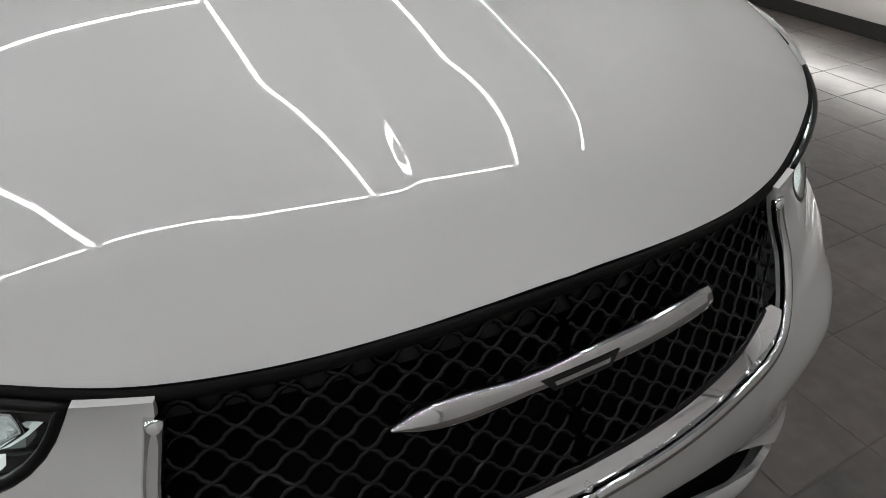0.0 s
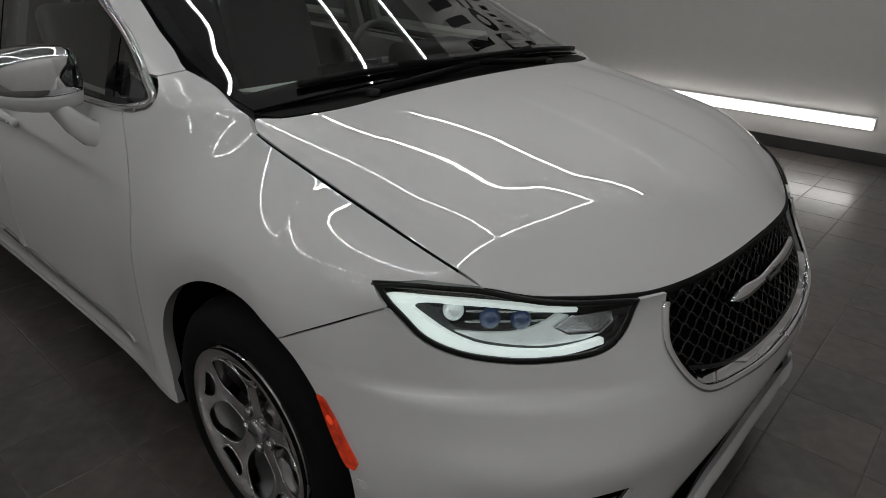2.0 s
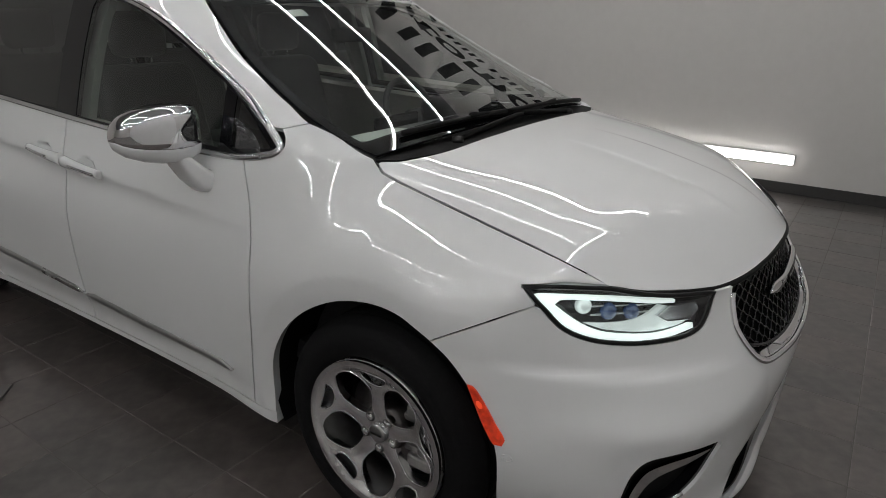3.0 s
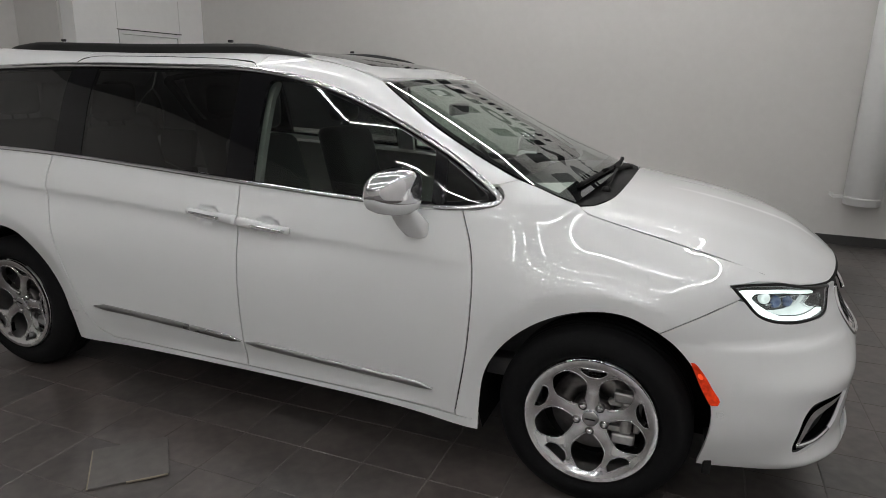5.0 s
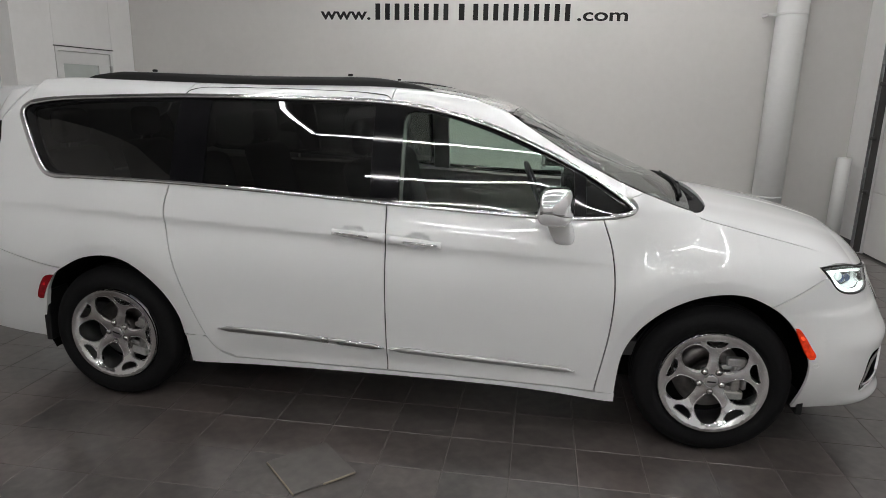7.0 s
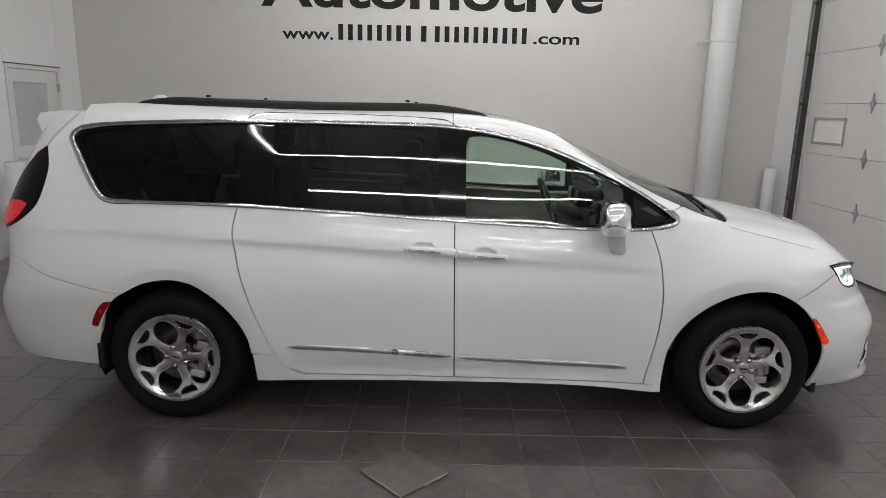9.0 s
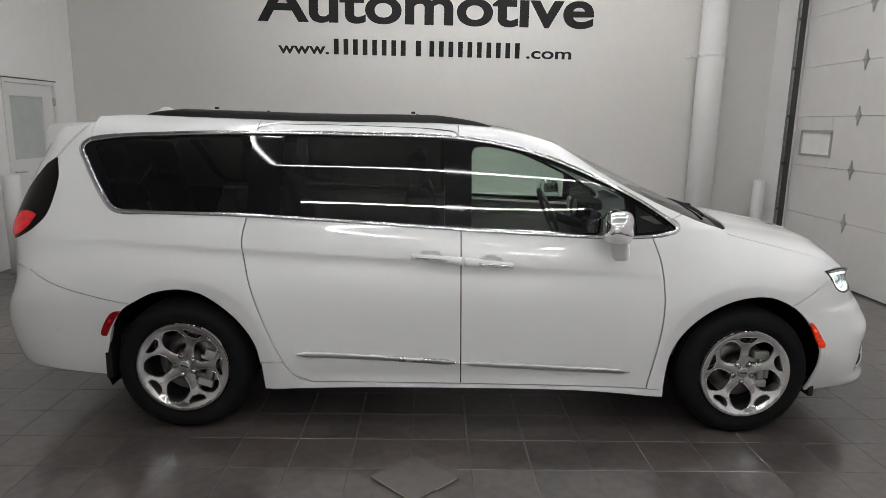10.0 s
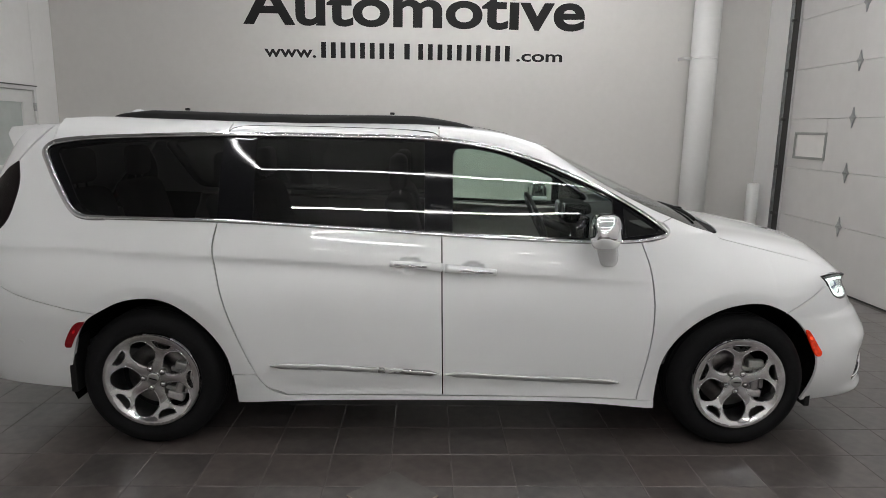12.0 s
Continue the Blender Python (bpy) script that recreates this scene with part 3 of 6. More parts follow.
def hood_point(x, y):
    x, y = np.atleast_1d(np.asarray(x, float)), np.atleast_1d(np.asarray(y, float))
    w = np.minimum(np.abs(y), 0.79)
    roll = np.clip(1 - (front_reach(w) - x) / ROLL, 0, 1.3)
    spear = 0.0014 * np.tanh((0.13 - np.abs(y)) / 0.012) * np.clip((x - 1.7) / 0.2, 0, 1) * np.clip((2.36 - x) / 0.1, 0, 1)
    return np.stack([x, -y, hood_sheet(x, y) - front_drop(w) * roll ** 2.3 + spear], 1)


def hood(x, y):
    return with_normals(hood_point, np.atleast_1d(np.asarray(x, float)), np.atleast_1d(np.asarray(y, float)), lambda p: p - (0, 0, 1))


ROOF_Y = 0.615
roof_mid = through_points([(-2.4, 1.655), (-1.9, 1.70), (-1.2, 1.735), (-0.4, 1.732), (0.0, 1.712), (0.3, 1.665), (0.55, 1.592)])
ROOF_EDGE_X = np.linspace(-2.3, 0.5, 15)
roof_rim = through_points([(x, height_at(max(x, REAR_X), ROOF_Y) - 0.10 * max(0, REAR_X - x)) for x in ROOF_EDGE_X])


def roof_point(x, y):
    x, y = np.atleast_1d(np.asarray(x, float)), np.atleast_1d(np.asarray(y, float))
    e = roof_rim(x)
    return np.stack([x, -y, e + (roof_mid(x) - e) * (1 - (np.abs(y) / ROOF_Y) ** 2.3)], 1)


def roof(x, y):
    return with_normals(roof_point, np.atleast_1d(np.asarray(x, float)), np.atleast_1d(np.asarray(y, float)), lambda p: p - (0, 0, 1))


# Windshield: u from the top edge (0) to the foot (1), v across.


def pane_edge(u):
    return np.stack([PILLAR_X + PILLAR_LONG * u, 0.006 - PILLAR_Y(u), PILLAR(u)], 1)


def pane_point(u, v):
    u, v = np.atleast_1d(np.asarray(u, float)), np.atleast_1d(np.asarray(v, float))
    e = pane_edge(u)
    mx, mz = 0.545 + 0.925 * u, 1.592 - 0.42 * u - 0.008 * u * (1 - u)
    k = np.abs(v) ** 2.2
    return np.stack([mx + (e[:, 0] - mx) * k, e[:, 1] * v, mz + 0.012 * (1 - k) + (e[:, 2] - mz) * k], 1)


def pane(u, v):
    return with_normals(pane_point, np.atleast_1d(np.asarray(u, float)), np.atleast_1d(np.asarray(v, float)), lambda p: p - (0.6, 0, 1))

# ---- the room ----
WALL_Y, LEFT_X, RIGHT_X, BACK_Y, CEIL_Z, TILE_W = 4.455, -4.89, 4.30, -10.2, 4.75, 0.3055


def structure(ob, label):
    return tagged(ob, label, kind="structure")


def room_shell():
    structure(box("floor", (LEFT_X - 1.2, BACK_Y - 0.2, -0.15), (RIGHT_X + 0.4, WALL_Y + 0.2, -0.0016), GROUT), "dark slate tile floor with pale grout joints")
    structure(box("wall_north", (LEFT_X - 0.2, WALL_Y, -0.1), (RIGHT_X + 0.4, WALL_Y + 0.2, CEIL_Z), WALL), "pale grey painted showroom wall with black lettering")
    # South wall is unseen, added to close the room and return light.
    structure(box("wall_south", (LEFT_X - 1.2, BACK_Y - 0.2, -0.1), (RIGHT_X + 0.4, BACK_Y, CEIL_Z), WALL), "unseen pale grey wall added to close the room")
    structure(box("ceiling", (LEFT_X - 1.2, BACK_Y - 0.2, CEIL_Z), (RIGHT_X + 0.4, WALL_Y + 0.2, CEIL_Z + 0.2), CEILING), "dark grey showroom ceiling")
    # Left wall with its door opening; nearer to the camera it steps back.
    d0, d1, dz = 2.985, 4.005, 2.09
    bm = box_bm((LEFT_X - 0.2, d1, -0.1), (LEFT_X, WALL_Y - 0.003, CEIL_Z - 0.003))
    box_bm((LEFT_X - 0.2, d0, dz), (LEFT_X, d1 - 0.003, CEIL_Z - 0.003), bm=bm)
    box_bm((LEFT_X - 0.2, 2.39, -0.1), (LEFT_X, d0 - 0.003, CEIL_Z - 0.003), bm=bm)
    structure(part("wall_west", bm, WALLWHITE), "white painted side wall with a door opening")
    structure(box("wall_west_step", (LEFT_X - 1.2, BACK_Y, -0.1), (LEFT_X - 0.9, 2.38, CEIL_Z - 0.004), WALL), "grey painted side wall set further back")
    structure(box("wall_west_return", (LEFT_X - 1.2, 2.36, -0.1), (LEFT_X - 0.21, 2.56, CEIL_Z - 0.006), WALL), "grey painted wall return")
    # Right wall with the garage door opening.
    g0, g1, gz = 0.10, 3.78, 3.75
    bm = box_bm((RIGHT_X, g1, -0.1), (RIGHT_X + 0.2, WALL_Y - 0.003, CEIL_Z - 0.003))
    box_bm((RIGHT_X, g0, gz), (RIGHT_X + 0.2, g1 - 0.003, CEIL_Z - 0.003), bm=bm)
    box_bm((RIGHT_X, BACK_Y, -0.1), (RIGHT_X + 0.2, g0 - 0.003, CEIL_Z - 0.003), bm=bm)
    structure(part("wall_east", bm, WALLWHITE), "white painted side wall with a garage door opening")
    for nm, lo, hi in (("baseboard", (LEFT_X + 0.004, WALL_Y - 0.012, 0.001), (RIGHT_X - 0.004, WALL_Y - 0.001, 0.105)),
                       ("baseboard", (LEFT_X, d1 + 0.05, 0.001), (LEFT_X + 0.012, WALL_Y - 0.02, 0.105)),
                       ("baseboard", (RIGHT_X - 0.012, g1 + 0.2, 0.001), (RIGHT_X - 0.001, WALL_Y - 0.02, 0.105))):
        structure(box(nm, lo, hi, BASE, bevel=0.003), "dark rubber baseboard")
    return (d0, d1, dz), (g0, g1, gz)


def wall_door(d0, d1, dz):
    e = empty("door_1", label="white hinged door with a frosted pane", kind="structure")
    x = LEFT_X
    bm = box_bm((x - 0.06, d0 + 0.05, 0.01), (x - 0.015, 3.125, dz - 0.05))
    box_bm((x - 0.06, 3.745, 0.01), (x - 0.015, d1 - 0.05, dz - 0.05), bm=bm)
    box_bm((x - 0.06, 3.125, 0.01), (x - 0.015, 3.745, 1.185), bm=bm)
    box_bm((x - 0.06, 3.125, 1.90), (x - 0.015, 3.745, dz - 0.05), bm=bm)
    part("door_leaf", bm, DOORWHITE, e)
    box("door_pane", (x - 0.045, 3.12, 1.18), (x - 0.035, 3.75, 1.905), FROST, e, label="frosted glass pane")
    bm = box_bm((x - 0.1, d0 + 0.002, 0.0), (x + 0.006, d0 + 0.045, dz - 0.002))
    box_bm((x - 0.1, d1 - 0.045, 0.0), (x + 0.006, d1 - 0.002, dz - 0.002), bm=bm)
    box_bm((x - 0.1, d0 + 0.046, dz - 0.045), (x + 0.006, d1 - 0.046, dz - 0.002), bm=bm)
    part("door_frame", bm, DOORWHITE, e)
    box("frame_shadow_gap", (x - 0.002, d0 - 0.02, dz), (x + 0.008, d1 + 0.02, dz + 0.012), BASE, e, label="dark seal above the frame")
    for z in (1.85, 1.05, 0.25):
        box("hinge", (x - 0.012, d1 - 0.06, z - 0.05), (x + 0.014, d1 - 0.03, z + 0.05), GALV, e, bevel=0.003)
    tube("door_handle", [(x - 0.01, d0 + 0.1, 1.05), (x + 0.05, d0 + 0.1, 1.05), (x + 0.055, d0 + 0.22, 1.05)], 0.009, GALV, e)


def garage_door(g0, g1, gz):
    e = empty("garage_door", label="white sectional garage door with steel hinges and a small window", category="garage door", kind="structure")
    x, sec = RIGHT_X + 0.03, 0.5775
    z = 0.02
    n = 0
    first = 0.687
    win = (3.02, 3.585, 1.425, 1.675)
    while z < gz + 0.1:
        high = first if n == 0 else sec
        top = z + high - 0.003
        if z < win[2] < top:
            bm = box_bm((x, g0 + 0.02, z), (x + 0.05, win[0], top), 0.004)
            box_bm((x, win[1], z), (x + 0.05, g1 - 0.02, top), 0.004, bm=bm)
            box_bm((x, win[0], z), (x + 0.05, win[1], win[2]), bm=bm)
            box_bm((x, win[0], win[3]), (x + 0.05, win[1], top), bm=bm)
        else:
            bm = box_bm((x, g0 + 0.02, z), (x + 0.05, g1 - 0.02, top), 0.004)
        part("panel", bm, GARAGE, e)
        n += 1
        z += high
    wf = box_bm((x - 0.012, win[0] - 0.03, win[2] - 0.03), (x - 0.001, win[1] + 0.03, win[2] - 0.002))
    box_bm((x - 0.012, win[0] - 0.03, win[3] + 0.002), (x - 0.001, win[1] + 0.03, win[3] + 0.03), bm=wf)
    box_bm((x - 0.012, win[0] - 0.03, win[2] - 0.002), (x - 0.001, win[0] - 0.002, win[3] + 0.002), bm=wf)
    box_bm((x - 0.012, win[1] + 0.002, win[2] - 0.002), (x - 0.001, win[1] + 0.03, win[3] + 0.002), bm=wf)
    part("window_frame", wf, PILLARTRIM, e, "pale grey window frame")
    box("window_pane", (x + 0.01, win[0], win[2]), (x + 0.016, win[1], win[3]), BRIGHT_PANE, e, label="window pane made pale in place of outside light")
    box("bottom_seal", (x + 0.005, g0 + 0.03, 0.001), (x + 0.045, g1 - 0.03, 0.019), BASE, e)
    # Steel track with rollers at its far edge, and hinges along a column.
    box("track", (x - 0.075, g1 - 0.02, 0.02), (x - 0.068, g1 + 0.055, gz + 0.6), GALV, e, label="galvanised steel track")
    box("track_lip", (x - 0.1, g1 + 0.055, 0.02), (x - 0.03, g1 + 0.062, gz + 0.6), GALV, e)
    box("track_lip", (x - 0.1, g1 - 0.027, 0.02), (x - 0.03, g1 - 0.02, gz + 0.6), BASE, e)
    tube("rod", [(x - 0.085, g1 - 0.01, 0.05), (x - 0.085, g1 - 0.01, gz + 0.5)], 0.008, GALV, e)
    for k in range(1, n):
        zz = 0.02 + first + (k - 1) * sec
        tube("roller", [(x - 0.09, g1 - 0.07, zz), (x - 0.09, g1 + 0.01, zz)], 0.022, BASE, e, sides=10)
        box("bracket", (x - 0.1, g1 + 0.01, zz + 0.2), (x - 0.02, g1 + 0.045, zz + 0.26), GALV, e, bevel=0.004)
        for y in (2.58, 1.36):
            bm = bmesh.new()
            c = [(x - 0.006, y + dy, zz + dz) for dy, dz in ((0, 0.105), (0.022, 0.03), (0.05, 0.0), (0.022, -0.03), (0, -0.105), (-0.022, -0.03), (-0.05, 0.0), (-0.022, 0.03))]
            f = bm.faces.new([bm.verts.new(q) for q in c])
            r = bmesh.ops.extrude_face_region(bm, geom=[f])
            bmesh.ops.translate(bm, vec=(-0.012, 0, 0), verts=[v for v in r["geom"] if isinstance(v, bmesh.types.BMVert)])
            tube("", [(x - 0.02, y - 0.035, zz), (x - 0.02, y + 0.035, zz)], 0.009, None, bm=bm)
            part("hinge", bm, GALV, e)


def wall_pipe():
    e = empty("wall_pipe", label="white painted vertical pipe held to the wall by brackets", category="pipe")
    x, y, r = 3.40, WALL_Y - 0.19, 0.165
    lathe("pipe", [(0, 0.47), (r * 0.96, 0.47), (r, 0.475), (r, CEIL_Z - 0.01), (0, CEIL_Z - 0.01)], DOORWHITE, e, center=(x, y, 0), seg=40)
    for z in (0.54, 2.61, 4.2):
        lathe("collar", [(r, z - 0.012), (r + 0.004, z - 0.012), (r + 0.004, z + 0.012), (r, z + 0.012)], DOORWHITE, e, center=(x, y, 0), seg=40, closed=True)
        bm = box_bm((x - r - 0.10, y - 0.02, z - 0.016), (x - r + 0.03, y + 0.012, z + 0.016), 0.005)
        box_bm((x - r - 0.10, y + 0.012, z - 0.016), (x - r - 0.085, WALL_Y - 0.001, z + 0.016), bm=bm)
        part("bracket", bm, DOORWHITE, e)


def bollard(x, y, h, r):
    e = empty("bollard", label="white round steel bollard standing on the tiles", category="bollard", group="bollards by the wall")
    lathe("post", [(0, 0.0), (r, 0.0), (r, h - 0.012), (r - 0.012, h), (0, h)], DOORWHITE, e, center=(x, y, 0), seg=32)
    return e


def wall_light():
    e = empty("wall_light", label="low glowing white light strip on the wall", category="wall light")
    box("housing", (-0.46, WALL_Y - 0.03, 0.27), (1.99, WALL_Y - 0.001, 0.37), DOORWHITE, e, bevel=0.004)
    box("diffuser", (-0.45, WALL_Y - 0.07, 0.28), (1.98, WALL_Y - 0.031, 0.36), LOWTUBE, e, bevel=0.008, label="glowing white diffuser")


def ceiling_light(x0, y0, x1, y1):
    e = empty("ceiling_light", label="thin glowing white ceiling light strip", category="ceiling light", group="ceiling light strips")
    w, z = 0.022, 4.3
    lo, hi = (min(x0, x1) - w, min(y0, y1) - w, z), (max(x0, x1) + w, max(y0, y1) + w, z + 0.05)
    box("housing", (lo[0], lo[1], z + 0.012), (hi[0], hi[1], z + 0.06), DOORWHITE, e)
    box("tube", (lo[0] + 0.005, lo[1] + 0.005, z - 0.012), (hi[0] - 0.005, hi[1] - 0.005, z + 0.0115), TUBE_BOOST if max(y0, y1) < -6 else TUBE, e, bevel=0.006, label="glowing tube")
    for t in (0.1, 0.9):
        cx, cy = x0 + (x1 - x0) * t, y0 + (y1 - y0) * t
        tube("hanger", [(cx, cy, z + 0.06), (cx, cy, CEIL_Z)], 0.004, GALV, e, sides=6)


LIGHT_X = (-1.9, 2.85)
# The row at -9.4 is an unseen addition that lights the car's side.
LIGHT_Y = (-9.4, -7.0, -4.5, -2.2, 0.35, 2.1, 3.3)


def ceiling_lights():
    x0, x1 = LIGHT_X
    for y in LIGHT_Y:
        ceiling_light(x0, y, x1, y)
    for a, b in ((-4.5, -2.2), (-2.2, 0.35), (0.35, 2.1)):
        for x in (x0 - 0.04, x1 + 0.04):
            ceiling_light(x, a + 0.08, x, b - 0.08)


def text_mesh(name, body_text, x0, x1, z0, height_of, height, label, bold=0.0):
    """Flat letters on the wall from x0 to x1 with their foot at z0; height_of is a letter whose height sets the scale."""
    def size_of(s):
        c = bpy.data.curves.new("t", "FONT")
        c.body, c.offset = s, bold
        o = new("t", c)
        bpy.context.view_layer.update()
        m = bpy.data.meshes.new_from_object(o.evaluated_get(bpy.context.evaluated_depsgraph_get()))
        v = np.array([tuple(q.co) for q in m.vertices])
        f = [tuple(q.vertices) for q in m.polygons]
        bpy.data.objects.remove(o)
        bpy.data.curves.remove(c)
        bpy.data.meshes.remove(m)
        return v, f
    v, f = size_of(body_text)
    g, _ = size_of(height_of)
    sz = height / (g[:, 1].max() - max(g[:, 1].min(), 0))
    sx = (x1 - x0) / (v[:, 0].max() - v[:, 0].min())
    x = x0 + (v[:, 0] - v[:, 0].min()) * sx
    z = z0 + v[:, 1] * sz
    e = empty(name, label=label, category="wall lettering", group="wall lettering")
    order = sorted(range(len(f)), key=lambda k: min(x[i] for i in f[k]))
    groups, reach = [], -1e9
    for k in order:
        lo, hi = min(x[i] for i in f[k]), max(x[i] for i in f[k])
        if not groups or lo > reach - 1e-4:
            groups.append([])
            reach = hi
        groups[-1].append(k)
        reach = max(reach, hi)
    for g in groups:
        used = sorted({i for k in g for i in f[k]})
        at = {i: n for n, i in enumerate(used)}
        me = mesh("letter", [(x[i], WALL_Y - 0.004, z[i]) for i in used], [tuple(at[i] for i in f[k]) for k in g], LETTER, e)
        bm = bmesh.new()
        bm.from_mesh(me.data)
        bmesh.ops.solidify(bm, geom=bm.faces[:], thickness=0.002)
        bm.to_mesh(me.data)
        bm.free()
    return e


def wall_writing():
    text_mesh("wall_lettering", "Automotive", -2.474, 1.886, 2.955, "o", 0.325, "large black vinyl letters on the wall", 0.023)
    text_mesh("wall_lettering", "www.", -2.219, -1.56, 2.548, "w", 0.095, "small black vinyl letters on the wall", 0.02)
    text_mesh("wall_lettering", ".com", 1.02, 1.618, 2.552, "o", 0.095, "small black vinyl letters on the wall", 0.02)
    # Plain bars in the place of the name.
    e = empty("wall_bars", label="row of plain black vinyl bars on the wall", category="wall lettering", group="wall lettering")
    x, pitch = -1.515, (0.975 + 1.515) / 10
    for k in range(10):
        for dx, w in (((0.0, 0.062), (0.125, 0.062)) if k != 4 else ((0.07, 0.07),)):
            box("bar", (x + k * pitch + dx + 0.02, WALL_Y - 0.004, 2.545), (x + k * pitch + dx + 0.02 + w, WALL_Y - 0.001, 2.74), LETTER, e)
    e = empty("wall_bars", label="row of large plain black vinyl bars high on the wall", category="wall lettering", group="wall lettering")
    pitch = 4.4 / 6
    for k in range(6):
        for dx, w in (((0.03, 0.17), (0.44, 0.17)) if k != 4 else ((0.25, 0.19),)):
            box("bar", (-2.5 + k * pitch + dx, WALL_Y - 0.004, 3.52), (-2.5 + k * pitch + dx + w, WALL_Y - 0.001, 4.15), LETTER, e)


def loose_tile():
    e = empty("loose_tile", label="loose slate tile lying askew with a worn pale edge", category="floor tile")
    c, r = (-0.272, -1.445), 0.212
    bm = box_bm((-0.153, -0.153, 0), (0.153, 0.153, 0.009), 0.002)
    for v in bm.verts:
        x, y = v.co.x, v.co.y
        v.co = Vector((c[0] + (x - y) * 0.7071 * 0.98, c[1] + (x + y) * 0.7071 * 0.98, 0.001 + v.co.z))
    part("tile", bm, LOOSE, e)
    tube("worn_edge", [(c[0] - 0.207, c[1] - 0.004, 0.006), (c[0] - 0.1, c[1] - 0.111, 0.007), (c[0], c[1] - 0.212, 0.006)], 0.0045, EDGE, e, sides=6)
    tube("worn_edge", [(c[0] + 0.21, c[1] - 0.004, 0.006), (c[0] + 0.17, c[1] - 0.05, 0.008), (c[0] + 0.1, c[1] - 0.115, 0.006)], 0.0045, EDGE, e, sides=6)


def build_room():
    d, g = room_shell()
    wall_door(*d)
    garage_door(*g)
    wall_pipe()
    bollard(4.13, 4.10, 1.045, 0.077)
    bollard(-4.66, 2.62, 1.06, 0.09)
    wall_light()
    ceiling_lights()
    wall_writing()
    loose_tile()


def tile_data():
    """One floor tile with softened edges."""
    w, b = TILE_W - 0.004, 0.0025
    rows = [(w, -0.0035), (w, -b * 0.5), (w - b, -0.0003), (w - 3 * b, 0.0)]
    v, f = [], []
    for s, z in rows:
        h = s / 2
        v += [(-h, -h, z), (h, -h, z), (h, h, z), (-h, h, z)]
    for k in range(len(rows) - 1):
        for j in range(4):
            f.append((k * 4 + j, k * 4 + (j + 1) % 4, k * 4 + 4 + (j + 1) % 4, k * 4 + 4 + j))
    f.append((12, 13, 14, 15))
    return v, f


def lay_tiles():
    floor = bpy.data.objects["floor"]
    v, f = tile_data()
    me = bpy.data.meshes.new("tile")
    me.from_pydata(v, [], f)
    me.materials.append(TILE)
    x_off, y_off = 0.011, -1.056
    many_v, many_f = [], []
    for i in range(-17, 15):
        for j in range(-31, 19):
            x, y = x_off + (i + 0.5) * TILE_W, y_off + (j + 0.5) * TILE_W
            if not (LEFT_X - (0.85 if y < 2.2 else 0) < x < RIGHT_X + 0.1 and BACK_Y < y < WALL_Y - 0.05):
                continue
            tilt = 0.0005 * (((i * 7 + j * 13) % 5) - 2)
            if (-2.5 < x < 3.2 and -2.6 < y < -0.75) or (2.5 < x < 3.6 and -0.75 < y < 2.6):
                ob = new("tile", me)
                ob.matrix_basis = pose(x, y, 0, math.degrees(tilt), math.degrees(tilt * 0.7), 90 * ((i * 3 + j) % 4))
                ob.parent = floor
            else:
                k = len(many_v)
                many_v += [(x + a, y + b, c + tilt * b) for a, b, c in v]
                many_f += [tuple(k + q for q in face) for face in f]
    tagged(mesh("tiles_beyond", many_v, many_f, TILE, floor), kind="stuff")

# ---- outlines of the body panels (way along the body, height) ----


def B(*pts):
    """Turns (length, height) into (way along the body, height)."""
    return [(way_at(x, z), z) for x, z in pts]


LOWER_CHROME = [(-1.83, 1.207), (-1.18, 1.197), (-0.6, 1.170), (-0.048, 1.141), (0.4, 1.121), (0.73, 1.110), (0.98, 1.118), (1.095, 1.140)]
UPPER_CHROME = [(-2.045, 1.570), (-1.9, 1.594), (-1.6, 1.612), (-1.16, 1.627), (-0.6, 1.629), (-0.067, 1.620), (0.25, 1.572), (0.51, 1.495), (0.89, 1.325), (1.06, 1.222), (1.125, 1.172)]
REAR_CHROME = [(-2.045, 1.570), (-2.078, 1.535), (-2.04, 1.455), (-1.97, 1.33), (-1.925, 1.262), (-1.885, 1.222), (-1.83, 1.207)]
DOOR_F = [(0.992, 1.105), (1.036, 0.979), (1.058, 0.824), (1.052, 0.602), (1.003, 0.285)]
DOOR_M = [(-0.049, 1.13), (-0.042, 0.7), (-0.032, 0.297)]
SLIDE_R = [(-1.186, 1.185), (-1.205, 1.07), (-1.175, 0.89), (-1.109, 0.674), (-1.026, 0.47), (-0.954, 0.342), (-0.863, 0.300)]
ARCH_F = [(1.095, 0.226), (1.099, 0.282), (1.121, 0.479), (1.176, 0.589), (1.244, 0.666), (1.33, 0.731), (1.448, 0.786), (1.572, 0.809), (1.662, 0.801), (1.744, 0.767), (1.757, 0.760),
          (1.811, 0.723), (1.861, 0.673), (1.923, 0.583), (1.955, 0.503), (1.959, 0.421), (1.934, 0.245)]
ARCH_R = [(-1.115, 0.268), (-1.123, 0.397), (-1.146, 0.505), (-1.241, 0.651), (-1.394, 0.776), (-1.48, 0.806), (-1.55, 0.811), (-1.627, 0.801), (-1.689, 0.782), (-1.79, 0.728),
          (-1.833, 0.697), (-1.889, 0.61), (-1.932, 0.485), (-1.951, 0.39), (-1.935, 0.3)]
SEAM_F = [(1.757, 0.760), (1.83, 0.803), (1.92, 0.852), (1.998, 0.892)]
LAMP_TIP = (1.918, 0.940)
LAMP_LOW = [LAMP_TIP, (1.962, 0.884), (2.007, 0.830), (2.06, 0.802), (2.14, 0.786), (2.23, 0.782), (2.30, 0.785), (2.339, 0.798), (2.367, 0.825), (2.393, 0.879)]
